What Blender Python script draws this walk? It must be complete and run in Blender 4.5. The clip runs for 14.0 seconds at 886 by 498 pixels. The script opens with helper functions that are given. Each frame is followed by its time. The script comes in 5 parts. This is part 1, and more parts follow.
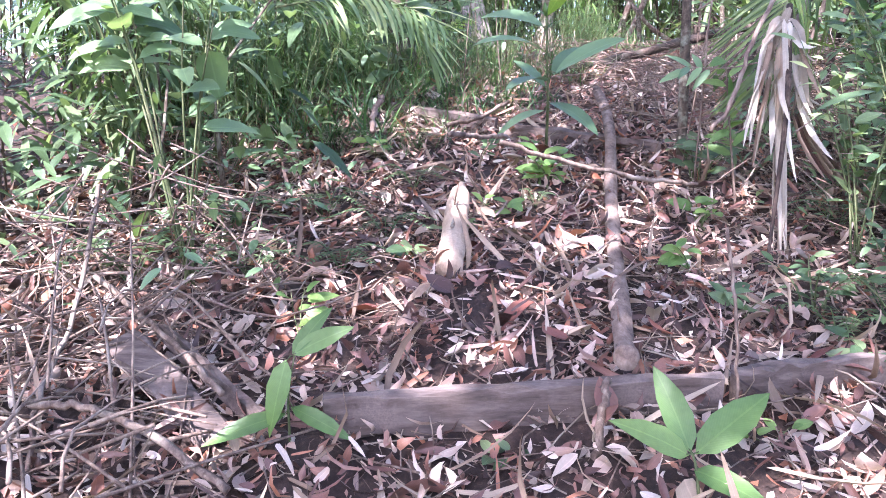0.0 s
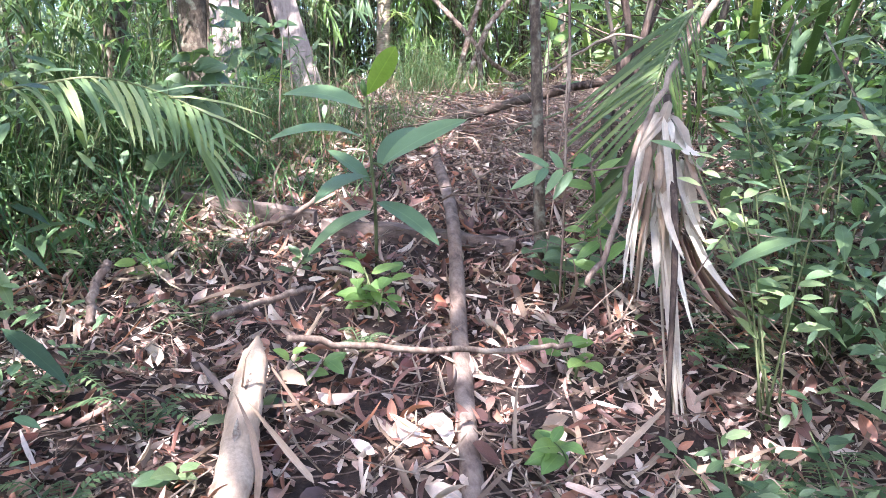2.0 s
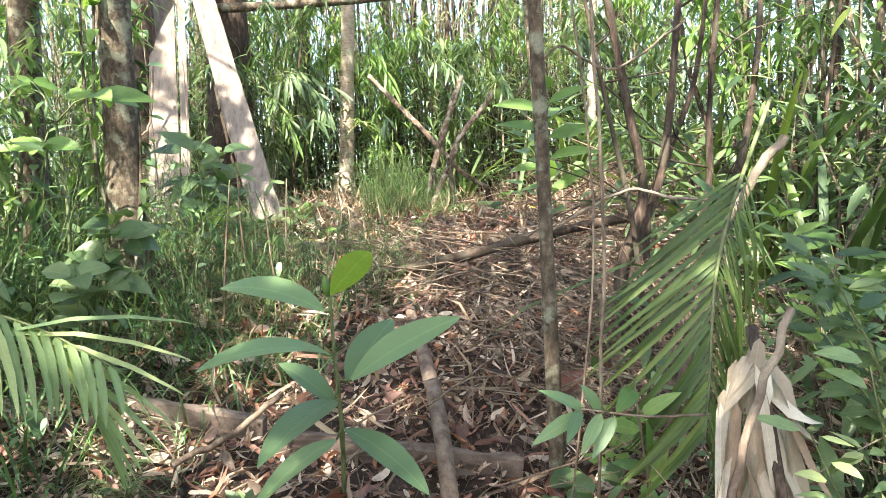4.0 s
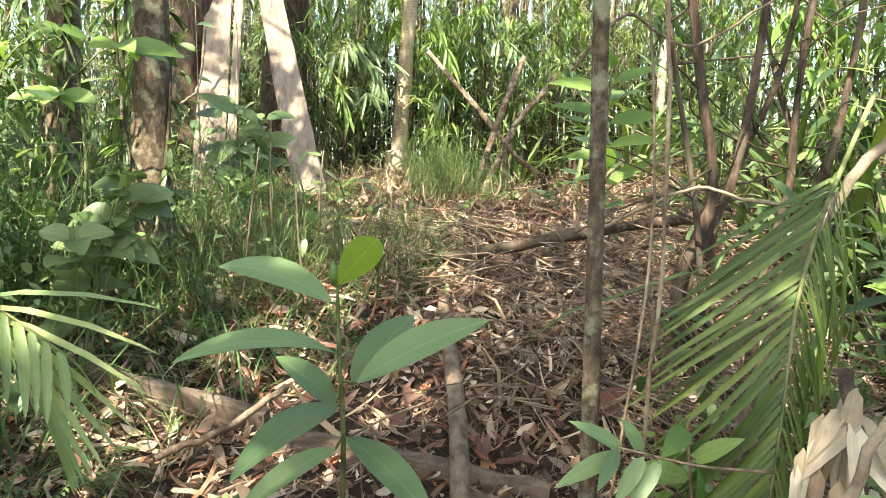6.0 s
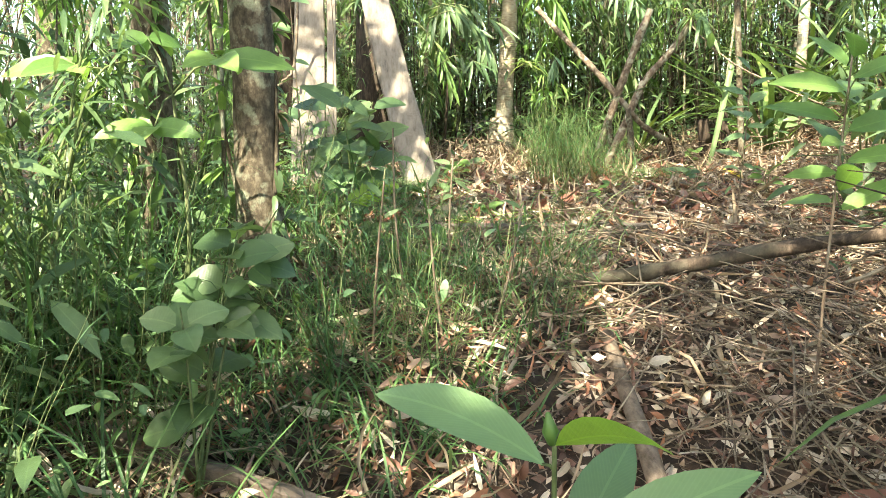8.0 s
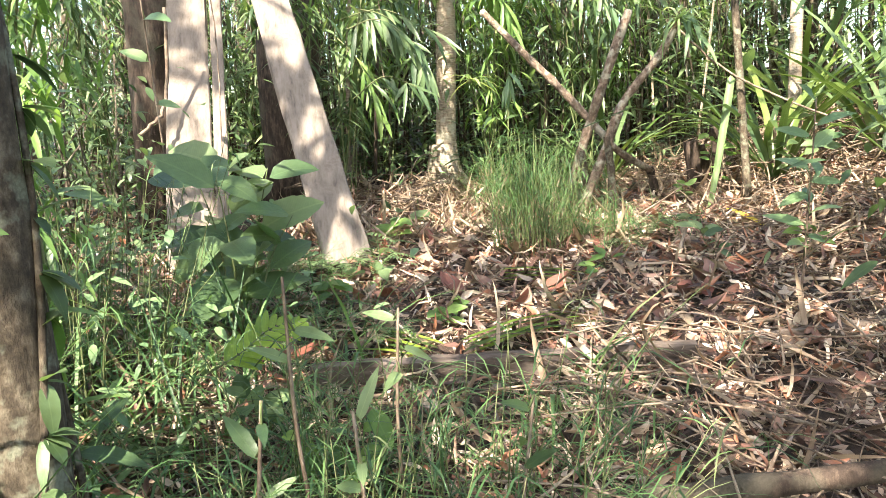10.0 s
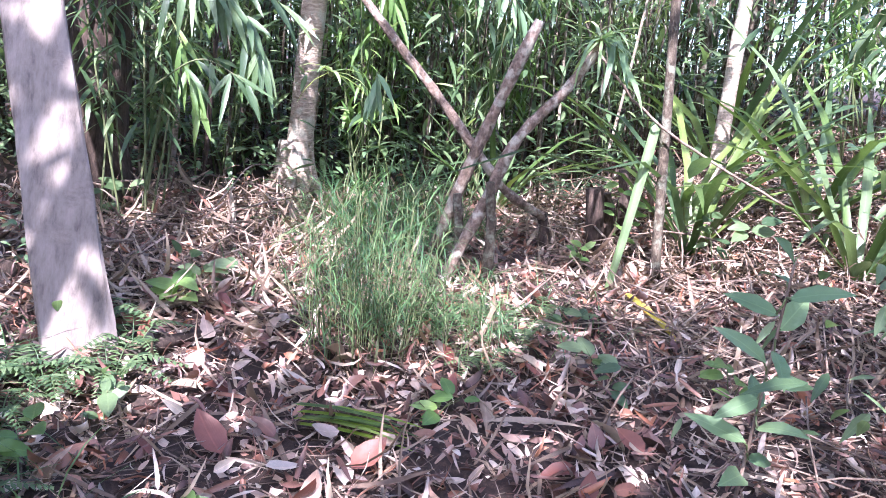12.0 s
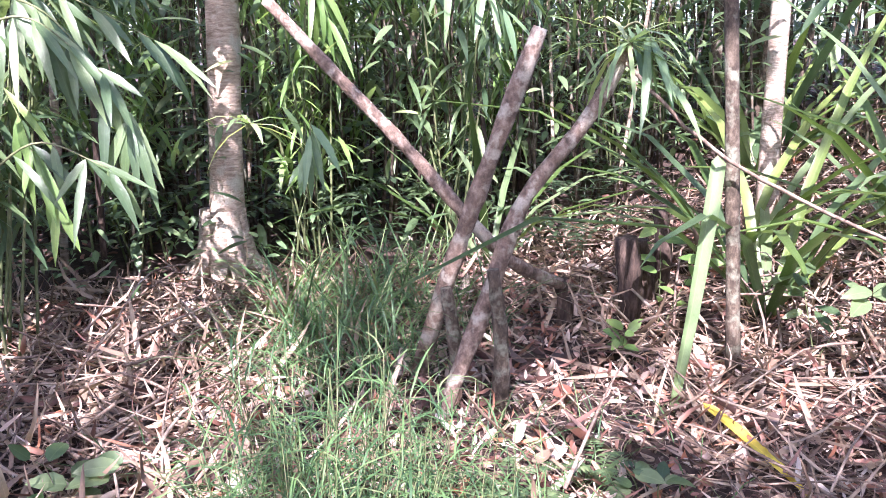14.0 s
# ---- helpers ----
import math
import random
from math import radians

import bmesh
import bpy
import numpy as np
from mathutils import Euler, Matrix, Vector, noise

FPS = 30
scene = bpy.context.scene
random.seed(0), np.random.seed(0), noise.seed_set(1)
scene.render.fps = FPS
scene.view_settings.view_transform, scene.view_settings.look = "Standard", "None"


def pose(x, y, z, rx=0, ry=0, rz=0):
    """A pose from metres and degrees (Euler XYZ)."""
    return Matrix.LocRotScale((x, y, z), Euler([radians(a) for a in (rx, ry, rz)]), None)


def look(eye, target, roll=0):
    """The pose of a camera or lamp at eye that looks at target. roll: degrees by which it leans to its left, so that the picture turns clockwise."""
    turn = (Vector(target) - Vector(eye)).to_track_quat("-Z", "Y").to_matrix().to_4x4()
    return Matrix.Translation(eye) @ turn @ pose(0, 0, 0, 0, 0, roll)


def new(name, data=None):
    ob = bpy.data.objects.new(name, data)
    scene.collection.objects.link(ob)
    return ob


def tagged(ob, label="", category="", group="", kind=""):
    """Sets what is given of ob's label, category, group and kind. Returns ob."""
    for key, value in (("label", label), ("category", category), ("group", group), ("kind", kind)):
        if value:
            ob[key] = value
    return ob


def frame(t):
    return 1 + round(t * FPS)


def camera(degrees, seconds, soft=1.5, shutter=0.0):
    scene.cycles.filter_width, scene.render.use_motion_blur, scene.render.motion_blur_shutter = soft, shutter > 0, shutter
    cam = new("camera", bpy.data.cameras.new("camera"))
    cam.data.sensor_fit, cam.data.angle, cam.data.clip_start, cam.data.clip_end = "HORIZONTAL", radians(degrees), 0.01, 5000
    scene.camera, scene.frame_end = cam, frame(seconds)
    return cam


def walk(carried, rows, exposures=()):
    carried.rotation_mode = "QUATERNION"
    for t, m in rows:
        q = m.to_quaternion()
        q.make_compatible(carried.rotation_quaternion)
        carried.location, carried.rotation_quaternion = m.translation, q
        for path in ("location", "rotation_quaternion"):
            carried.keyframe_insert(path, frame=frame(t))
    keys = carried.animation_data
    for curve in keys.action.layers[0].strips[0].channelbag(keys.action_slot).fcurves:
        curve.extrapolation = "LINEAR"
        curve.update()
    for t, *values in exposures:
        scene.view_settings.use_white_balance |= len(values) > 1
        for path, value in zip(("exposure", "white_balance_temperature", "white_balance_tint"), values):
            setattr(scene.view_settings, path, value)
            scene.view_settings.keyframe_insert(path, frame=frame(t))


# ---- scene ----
cam = camera(59.6, 14.0, soft=0.75)
PATH = [
    (0, (0.0, 0.0, 1.4), (0.0, 1.97, 1.053), 0.0),
    (0.5, (-0.061, 0.302, 1.701), (0.016, 2.274, 1.378), -0.8),
    (1, (-0.04, 0.499, 1.74), (0.007, 2.486, 1.517), -0.6),
    (1.5, (0.158, 0.802, 1.781), (0.371, 2.762, 1.443), -1.8),
    (2, (0.234, 0.977, 1.78), (0.603, 2.916, 1.459), -1.5),
    (2.5, (0.209, 1.428, 1.912), (0.578, 3.354, 1.52), -4.2),
    (3, (0.216, 1.574, 2.077), (0.654, 3.511, 1.837), -3.1),
    (5.5, (0.49, 2.115, 2.2), (0.889, 4.073, 2.124), 0.4),
    (6, (0.475, 2.121, 2.17), (0.81, 4.086, 2.011), 1.8),
    (6.5, (0.468, 2.126, 2.177), (0.704, 4.106, 2.029), 0.2),
    (7, (0.418, 2.222, 2.163), (0.543, 4.211, 2.0), 0.6),
    (7.5, (0.346, 2.563, 2.169), (0.492, 4.531, 1.847), 1.0),
    (8, (0.259, 2.845, 2.481), (0.379, 4.818, 2.176), -0.7),
    (9.3, (0.14, 3.92, 2.75), (0.32, 5.88, 2.43), -1.8),
    (10.5, (0.647, 4.898, 2.981), (0.974, 6.843, 2.65), -3.6),
    (11, (0.834, 5.21, 3.194), (1.128, 7.131, 2.721), -3.2),
    (11.5, (0.901, 5.362, 3.233), (1.268, 7.272, 2.766), -2.7),
    (12, (0.993, 5.895, 3.236), (1.538, 7.765, 2.783), 5.2),
    (12.5, (1.05, 6.195, 3.345), (1.481, 8.103, 2.929), 1.1),
    (13, (1.086, 6.562, 3.335), (1.308, 8.515, 2.961), -4.9),
    (13.5, (1.241, 7.044, 3.398), (1.601, 8.939, 2.871), -3.8),
    (14, (1.354, 7.29, 3.437), (1.952, 9.136, 2.953), -1.1),
]
walk(cam, [(t, look(eye, target, roll)) for t, eye, target, roll in PATH],
     exposures=[(0, 2.79, 5550, 27), (1.5, 2.71, 5700, 23), (3, 2.61, 6050, 5), (5.5, 2.41, 7900, 0), (8, 2.55, 7650, -9),
                (10.3, 2.49, 6900, 7), (11.0, 2.51, 5900, 17), (11.6, 2.53, 6150, 18), (12.0, 2.53, 5420, 26), (12.5, 2.49, 5300, 28), (13, 2.51, 5700, 30), (14, 2.54, 5750, 31)])

# ---- light ----
SUN = Vector((-0.32, -0.58, 0.75)).normalized()
world = bpy.data.worlds.new("sky")
scene.world = world
world.use_nodes = True
wn = world.node_tree.nodes
sky = wn.new("ShaderNodeTexSky")
sky.sky_type, sky.sun_disc = "NISHITA", False
sky.sun_elevation = math.asin(SUN.z)
sky.sun_rotation = math.atan2(SUN.x, SUN.y)
sky.air_density, sky.dust_density = 1.0, 2.0
wn["Background"].inputs["Strength"].default_value = 0.135
world.node_tree.links.new(sky.outputs[0], wn["Background"].inputs[0])
sun = bpy.data.lights.new("sun", "SUN")
sun.energy, sun.angle, sun.color = 4.2, radians(0.53), (1.0, 0.95, 0.86)
sun_ob = new("sun", sun)
sun_ob.rotation_euler = SUN.to_track_quat("Z", "Y").to_euler()

# ---- materials ----


def nodes_of(name):
    m = bpy.data.materials.new(name)
    m.use_nodes = True
    nt = m.node_tree
    nt.nodes.clear()
    out = nt.nodes.new("ShaderNodeOutputMaterial")
    return m, nt, out


def ramp(nt, stops, interp="LINEAR"):
    r = nt.nodes.new("ShaderNodeValToRGB")
    r.color_ramp.interpolation = interp
    els = r.color_ramp.elements
    while len(els) < len(stops):
        els.new(0.5)
    for e, (p, c) in zip(els, stops):
        e.position, e.color = p, (*c, 1)
    return r


def noise_tex(nt, scale, detail=4.0, rough=0.6, stretch=None):
    n = nt.nodes.new("ShaderNodeTexNoise")
    n.inputs["Scale"].default_value = scale
    n.inputs["Detail"].default_value = detail
    n.inputs["Roughness"].default_value = rough
    co = nt.nodes.new("ShaderNodeTexCoord")
    if stretch:
        mp = nt.nodes.new("ShaderNodeMapping")
        mp.inputs["Scale"].default_value = stretch
        nt.links.new(co.outputs["Object"], mp.inputs["Vector"])
        nt.links.new(mp.outputs[0], n.inputs["Vector"])
    else:
        nt.links.new(co.outputs["Object"], n.inputs["Vector"])
    return n


def leaf_material(name, stops, rough=0.45, through_light=0.35, gloss=0.5, spots=0.25):
    """Leaf blades: a colour for each leaf, blotches on it, light that shines through."""
    m, nt, out = nodes_of(name)
    L = nt.links.new
    geo = nt.nodes.new("ShaderNodeNewGeometry")
    info = nt.nodes.new("ShaderNodeObjectInfo")
    add = nt.nodes.new("ShaderNodeMath")
    add.operation = "ADD"
    frac = nt.nodes.new("ShaderNodeMath")
    frac.operation = "FRACT"
    L(geo.outputs["Random Per Island"], add.inputs[0])
    L(info.outputs["Random"], add.inputs[1])
    L(add.outputs[0], frac.inputs[0])
    r = ramp(nt, stops)
    L(frac.outputs[0], r.inputs[0])
    n = noise_tex(nt, 60, 5, 0.65)
    nb = noise_tex(nt, 9, 3, 0.5)
    mul = nt.nodes.new("ShaderNodeMix")
    mul.data_type, mul.blend_type = "RGBA", "MULTIPLY"
    mul.inputs["Factor"].default_value = spots * 2
    rr = ramp(nt, [(0.25, (0.45, 0.42, 0.38)), (0.75, (1.25, 1.2, 1.15))])
    mixn = nt.nodes.new("ShaderNodeMath")
    mixn.operation = "MULTIPLY_ADD"
    mixn.inputs[1].default_value = 0.5
    half = nt.nodes.new("ShaderNodeMath")
    half.operation = "MULTIPLY"
    half.inputs[1].default_value = 0.5
    L(nb.outputs["Fac"], half.inputs[0])
    L(n.outputs["Fac"], mixn.inputs[0])
    L(half.outputs[0], mixn.inputs[2])
    L(mixn.outputs[0], rr.inputs[0])
    L(r.outputs[0], mul.inputs["A"])
    L(rr.outputs[0], mul.inputs["B"])
    # side veins running out from a paler midrib
    def calc(op, a, b=0.0, c=0.0):
        k = nt.nodes.new("ShaderNodeMath")
        k.operation = op
        for sock, v in zip(k.inputs, (a, b, c)):
            if isinstance(v, (int, float)):
                sock.default_value = v
            else:
                L(v, sock)
        return k.outputs[0]

    blade = nt.nodes.new("ShaderNodeAttribute")
    blade.attribute_name = "blade"
    sep = nt.nodes.new("ShaderNodeSeparateXYZ")
    L(blade.outputs["Vector"], sep.inputs[0])
    side = calc("ABSOLUTE", sep.outputs["X"])
    wave = calc("SINE", calc("MULTIPLY", calc("MULTIPLY_ADD", side, -0.28, sep.outputs["Y"]), 75.0))
    vein = calc("MULTIPLY", calc("POWER", calc("ABSOLUTE", wave), 7.0), sep.outputs["Z"])
    rib = calc("MULTIPLY", calc("LESS_THAN", side, 0.05), sep.outputs["Z"])
    mark = calc("MAXIMUM", calc("MULTIPLY", vein, 0.16), calc("MULTIPLY", rib, 0.5))
    veined = nt.nodes.new("ShaderNodeMix")
    veined.data_type, veined.blend_type = "RGBA", "MULTIPLY"
    veined.inputs["B"].default_value = (1.45, 1.4, 1.35, 1)
    L(mark, veined.inputs["Factor"])
    L(mul.outputs["Result"], veined.inputs["A"])
    mul = veined
    p = nt.nodes.new("ShaderNodeBsdfPrincipled")
    p.inputs["Roughness"].default_value = rough
    p.inputs["Specular IOR Level"].default_value = gloss
    L(mul.outputs["Result"], p.inputs["Base Color"])
    bump = nt.nodes.new("ShaderNodeBump")
    bump.inputs["Strength"].default_value = 0.4
    bump.inputs["Distance"].default_value = 0.004
    L(calc("MULTIPLY_ADD", mark, -0.5, n.outputs["Fac"]), bump.inputs["Height"])
    L(bump.outputs[0], p.inputs["Normal"])
    if through_light:
        t = nt.nodes.new("ShaderNodeBsdfTranslucent")
        mx = nt.nodes.new("ShaderNodeMixShader")
        mx.inputs[0].default_value = through_light
        bright = nt.nodes.new("ShaderNodeMix")
        bright.data_type, bright.blend_type = "RGBA", "MULTIPLY"
        bright.inputs["Factor"].default_value = 1
        bright.inputs["B"].default_value = (1.3, 1.35, 0.75, 1)
        L(mul.outputs["Result"], bright.inputs["A"])
        L(bright.outputs["Result"], t.inputs[0])
        L(p.outputs[0], mx.inputs[1])
        L(t.outputs[0], mx.inputs[2])
        L(mx.outputs[0], out.inputs[0])
    else:
        L(p.outputs[0], out.inputs[0])
    return m


def bark_material(name, dark, mid, light, scale=14.0, stretch=(1, 1, 0.35), bump_amount=0.5, rough=0.85, patch=None, blotch=3.5):
    """Bark and weathered wood: grain drawn out along it, blotches, lichen patches."""
    m, nt, out = nodes_of(name)
    L = nt.links.new
    n = noise_tex(nt, scale, 8, 0.7, stretch)
    big = noise_tex(nt, blotch, 4, 0.6)
    r = ramp(nt, [(0.28, dark), (0.5, mid), (0.74, light)])
    L(n.outputs["Fac"], r.inputs[0])
    mx = nt.nodes.new("ShaderNodeMix")
    mx.data_type, mx.blend_type = "RGBA", "MIX"
    br = ramp(nt, [(0.52, (0, 0, 0)), (0.62, (1, 1, 1))])
    L(big.outputs["Fac"], br.inputs[0])
    L(br.outputs[0], mx.inputs["Factor"])
    L(r.outputs[0], mx.inputs["A"])
    fine = noise_tex(nt, scale * 4, 5, 0.7)
    pr = ramp(nt, [(0.3, tuple(c * 0.6 for c in (patch or light))), (0.7, patch or light)])
    L(fine.outputs["Fac"], pr.inputs[0])
    L(pr.outputs[0], mx.inputs["B"])
    p = nt.nodes.new("ShaderNodeBsdfPrincipled")
    p.inputs["Roughness"].default_value = rough
    p.inputs["Specular IOR Level"].default_value = 0.25
    L(mx.outputs["Result"], p.inputs["Base Color"])
    b = nt.nodes.new("ShaderNodeBump")
    b.inputs["Strength"].default_value = bump_amount
    b.inputs["Distance"].default_value = 0.012
    L(n.outputs["Fac"], b.inputs["Height"])
    L(b.outputs[0], p.inputs["Normal"])
    L(p.outputs[0], out.inputs[0])
    return m


def soil_material():
    m, nt, out = nodes_of("forest_soil")
    L = nt.links.new
    n = noise_tex(nt, 30, 9, 0.75)
    nb = noise_tex(nt, 1.6, 4, 0.6)
    r = ramp(nt, [(0.3, (0.018, 0.011, 0.009)), (0.55, (0.06, 0.035, 0.028)), (0.78, (0.19, 0.12, 0.09))])
    L(n.outputs["Fac"], r.inputs[0])
    mx = nt.nodes.new("ShaderNodeMix")
    mx.data_type, mx.blend_type = "RGBA", "MULTIPLY"
    mx.inputs["Factor"].default_value = 0.6
    br = ramp(nt, [(0.3, (0.6, 0.6, 0.6)), (0.7, (1.2, 1.1, 1.0))])
    L(nb.outputs["Fac"], br.inputs[0])
    L(r.outputs[0], mx.inputs["A"])
    L(br.outputs[0], mx.inputs["B"])
    p = nt.nodes.new("ShaderNodeBsdfPrincipled")
    p.inputs["Roughness"].default_value = 0.95
    L(mx.outputs["Result"], p.inputs["Base Color"])
    b = nt.nodes.new("ShaderNodeBump")
    b.inputs["Strength"].default_value = 0.8
    b.inputs["Distance"].default_value = 0.02
    L(n.outputs["Fac"], b.inputs["Height"])
    L(b.outputs[0], p.inputs["Normal"])
    L(p.outputs[0], out.inputs[0])
    return m


SOIL = soil_material()
LITTER = leaf_material("dead_leaves", [(0.0, (0.045, 0.025, 0.022)), (0.18, (0.13, 0.066, 0.057)), (0.38, (0.26, 0.13, 0.108)), (0.46, (0.38, 0.16, 0.095)),
                                       (0.56, (0.34, 0.205, 0.17)), (0.74, (0.52, 0.395, 0.335)), (0.92, (0.68, 0.57, 0.51)), (1.0, (0.08, 0.05, 0.045))], 0.4, 0.14, 0.5, 0.35)
STRAW = leaf_material("dry_straw", [(0.0, (0.12, 0.08, 0.06)), (0.4, (0.27, 0.19, 0.14)), (0.8, (0.46, 0.36, 0.28)), (1.0, (0.20, 0.14, 0.10))], 0.6, 0.1, 0.3, 0.3)
TWIG = bark_material("twig_bark", (0.05, 0.032, 0.026), (0.16, 0.11, 0.085), (0.36, 0.28, 0.22), 40)
GREEN = leaf_material("green_leaves", [(0.0, (0.05, 0.09, 0.045)), (0.5, (0.112, 0.175, 0.08)), (1.0, (0.20, 0.265, 0.135))], 0.33, 0.4)
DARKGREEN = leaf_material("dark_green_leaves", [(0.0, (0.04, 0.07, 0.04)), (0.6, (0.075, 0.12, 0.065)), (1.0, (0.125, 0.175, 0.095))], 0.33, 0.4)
BLUEGREEN = leaf_material("matt_green_leaves", [(0.0, (0.10, 0.165, 0.085)), (0.5, (0.155, 0.24, 0.115)), (1.0, (0.22, 0.31, 0.15))], 0.38, 0.3, 0.5, 0.12)
LIGHTGREEN = leaf_material("fresh_leaves", [(0.0, (0.11, 0.20, 0.06)), (0.5, (0.17, 0.28, 0.085)), (1.0, (0.24, 0.35, 0.11))], 0.38, 0.42)
GRASS = leaf_material("grass_blades", [(0.0, (0.045, 0.095, 0.04)), (0.5, (0.085, 0.165, 0.065)), (0.85, (0.14, 0.24, 0.09)), (1.0, (0.24, 0.27, 0.14))], 0.4, 0.35)
PALM = leaf_material("palm_leaflets", [(0.0, (0.05, 0.09, 0.026)), (0.6, (0.095, 0.15, 0.04)), (1.0, (0.17, 0.225, 0.065))], 0.38, 0.3)
YOUNG = leaf_material("young_leaf", [(0.0, (0.20, 0.31, 0.05)), (1.0, (0.31, 0.42, 0.08))], 0.36, 0.5)
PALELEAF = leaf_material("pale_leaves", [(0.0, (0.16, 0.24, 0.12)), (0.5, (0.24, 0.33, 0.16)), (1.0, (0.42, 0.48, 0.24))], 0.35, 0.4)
DEADPALM = leaf_material("dead_palm", [(0.0, (0.24, 0.19, 0.15)), (0.4, (0.45, 0.39, 0.34)), (1.0, (0.62, 0.57, 0.52))], 0.65, 0.2, 0.3, 0.3)
YELLOW = leaf_material("yellow_leaf", [(0.0, (0.62, 0.46, 0.04)), (1.0, (0.70, 0.58, 0.10))], 0.45, 0.3)
RED = leaf_material("red_brown_leaf", [(0.0, (0.15, 0.05, 0.04)), (1.0, (0.23, 0.085, 0.06))], 0.5, 0.15)
STEM = bark_material("green_stem", (0.04, 0.05, 0.02), (0.10, 0.12, 0.05), (0.22, 0.22, 0.12), 30)
BARK = bark_material("brown_bark", (0.02, 0.015, 0.012), (0.085, 0.062, 0.046), (0.23, 0.185, 0.14), 34, (1, 1, 0.6), 1.0, 0.9, (0.26, 0.25, 0.19), 11)
DARKBARK = bark_material("dark_bark", (0.015, 0.011, 0.01), (0.06, 0.04, 0.032), (0.18, 0.125, 0.10), 30, (1, 1, 0.3), 1.0, 0.9, (0.11, 0.09, 0.07))
PALEBARK = bark_material("pale_bark", (0.13, 0.09, 0.065), (0.34, 0.26, 0.20), (0.55, 0.47, 0.39), 26, (0.6, 0.6, 2.6), 0.9, 0.85, (0.46, 0.41, 0.33), 9)
POLE = bark_material("peeled_pole", (0.045, 0.032, 0.025), (0.17, 0.115, 0.088), (0.40, 0.31, 0.25), 30, (1, 1, 0.8), 1.0, 0.85, (0.44, 0.38, 0.31), 12)
LOG = bark_material("fallen_log", (0.06, 0.042, 0.033), (0.18, 0.125, 0.10), (0.32, 0.245, 0.20), 30, (1, 0.4, 0.8), 0.8, 0.85, (0.30, 0.225, 0.185), 7)
PLANK = bark_material("weathered_plank", (0.045, 0.032, 0.028), (0.125, 0.092, 0.08), (0.24, 0.185, 0.16), 30, (0.15, 1, 1), 0.6, 0.85, (0.22, 0.165, 0.145), 6)
BOARD = bark_material("pale_board", (0.075, 0.058, 0.05), (0.205, 0.163, 0.143), (0.30, 0.243, 0.217), 14, (1.4, 0.5, 0.3), 0.5, 0.85, (0.255, 0.20, 0.175), 5)
STAKE = bark_material("split_stake", (0.20, 0.13, 0.09), (0.42, 0.30, 0.215), (0.58, 0.45, 0.345), 24, (1, 0.25, 0.6), 0.7, 0.75, (0.50, 0.375, 0.28), 7)

# ---- mesh tools ----
LANCE = ((0, 0), (0.18, 0.75), (0.45, 1.0), (0.75, 0.6), (1, 0))
OVATE = ((0, 0), (0.14, 0.72), (0.36, 1.0), (0.62, 0.86), (0.85, 0.42), (1, 0))
LONG = ((0, 0), (0.05, 0.22), (0.12, 0.5), (0.2, 0.72), (0.3, 0.9), (0.42, 1.0), (0.55, 0.98), (0.68, 0.84), (0.8, 0.62), (0.9, 0.36), (0.96, 0.16), (1, 0))
STRAP = ((0, 0), (0.06, 0.8), (0.35, 1.0), (0.65, 0.85), (0.9, 0.4), (1, 0))
CUT = ((0, 0), (0.05, 0.6), (0.4, 0.8), (0.8, 1.0), (0.97, 0.95), (1, 0))
SMALL = ((0, 0), (0.4, 1.0), (1, 0))
rng = np.random.default_rng(7)


def unit(a):
    a = np.asarray(a, float)
    return a / np.maximum(np.linalg.norm(a, axis=-1, keepdims=True), 1e-9)


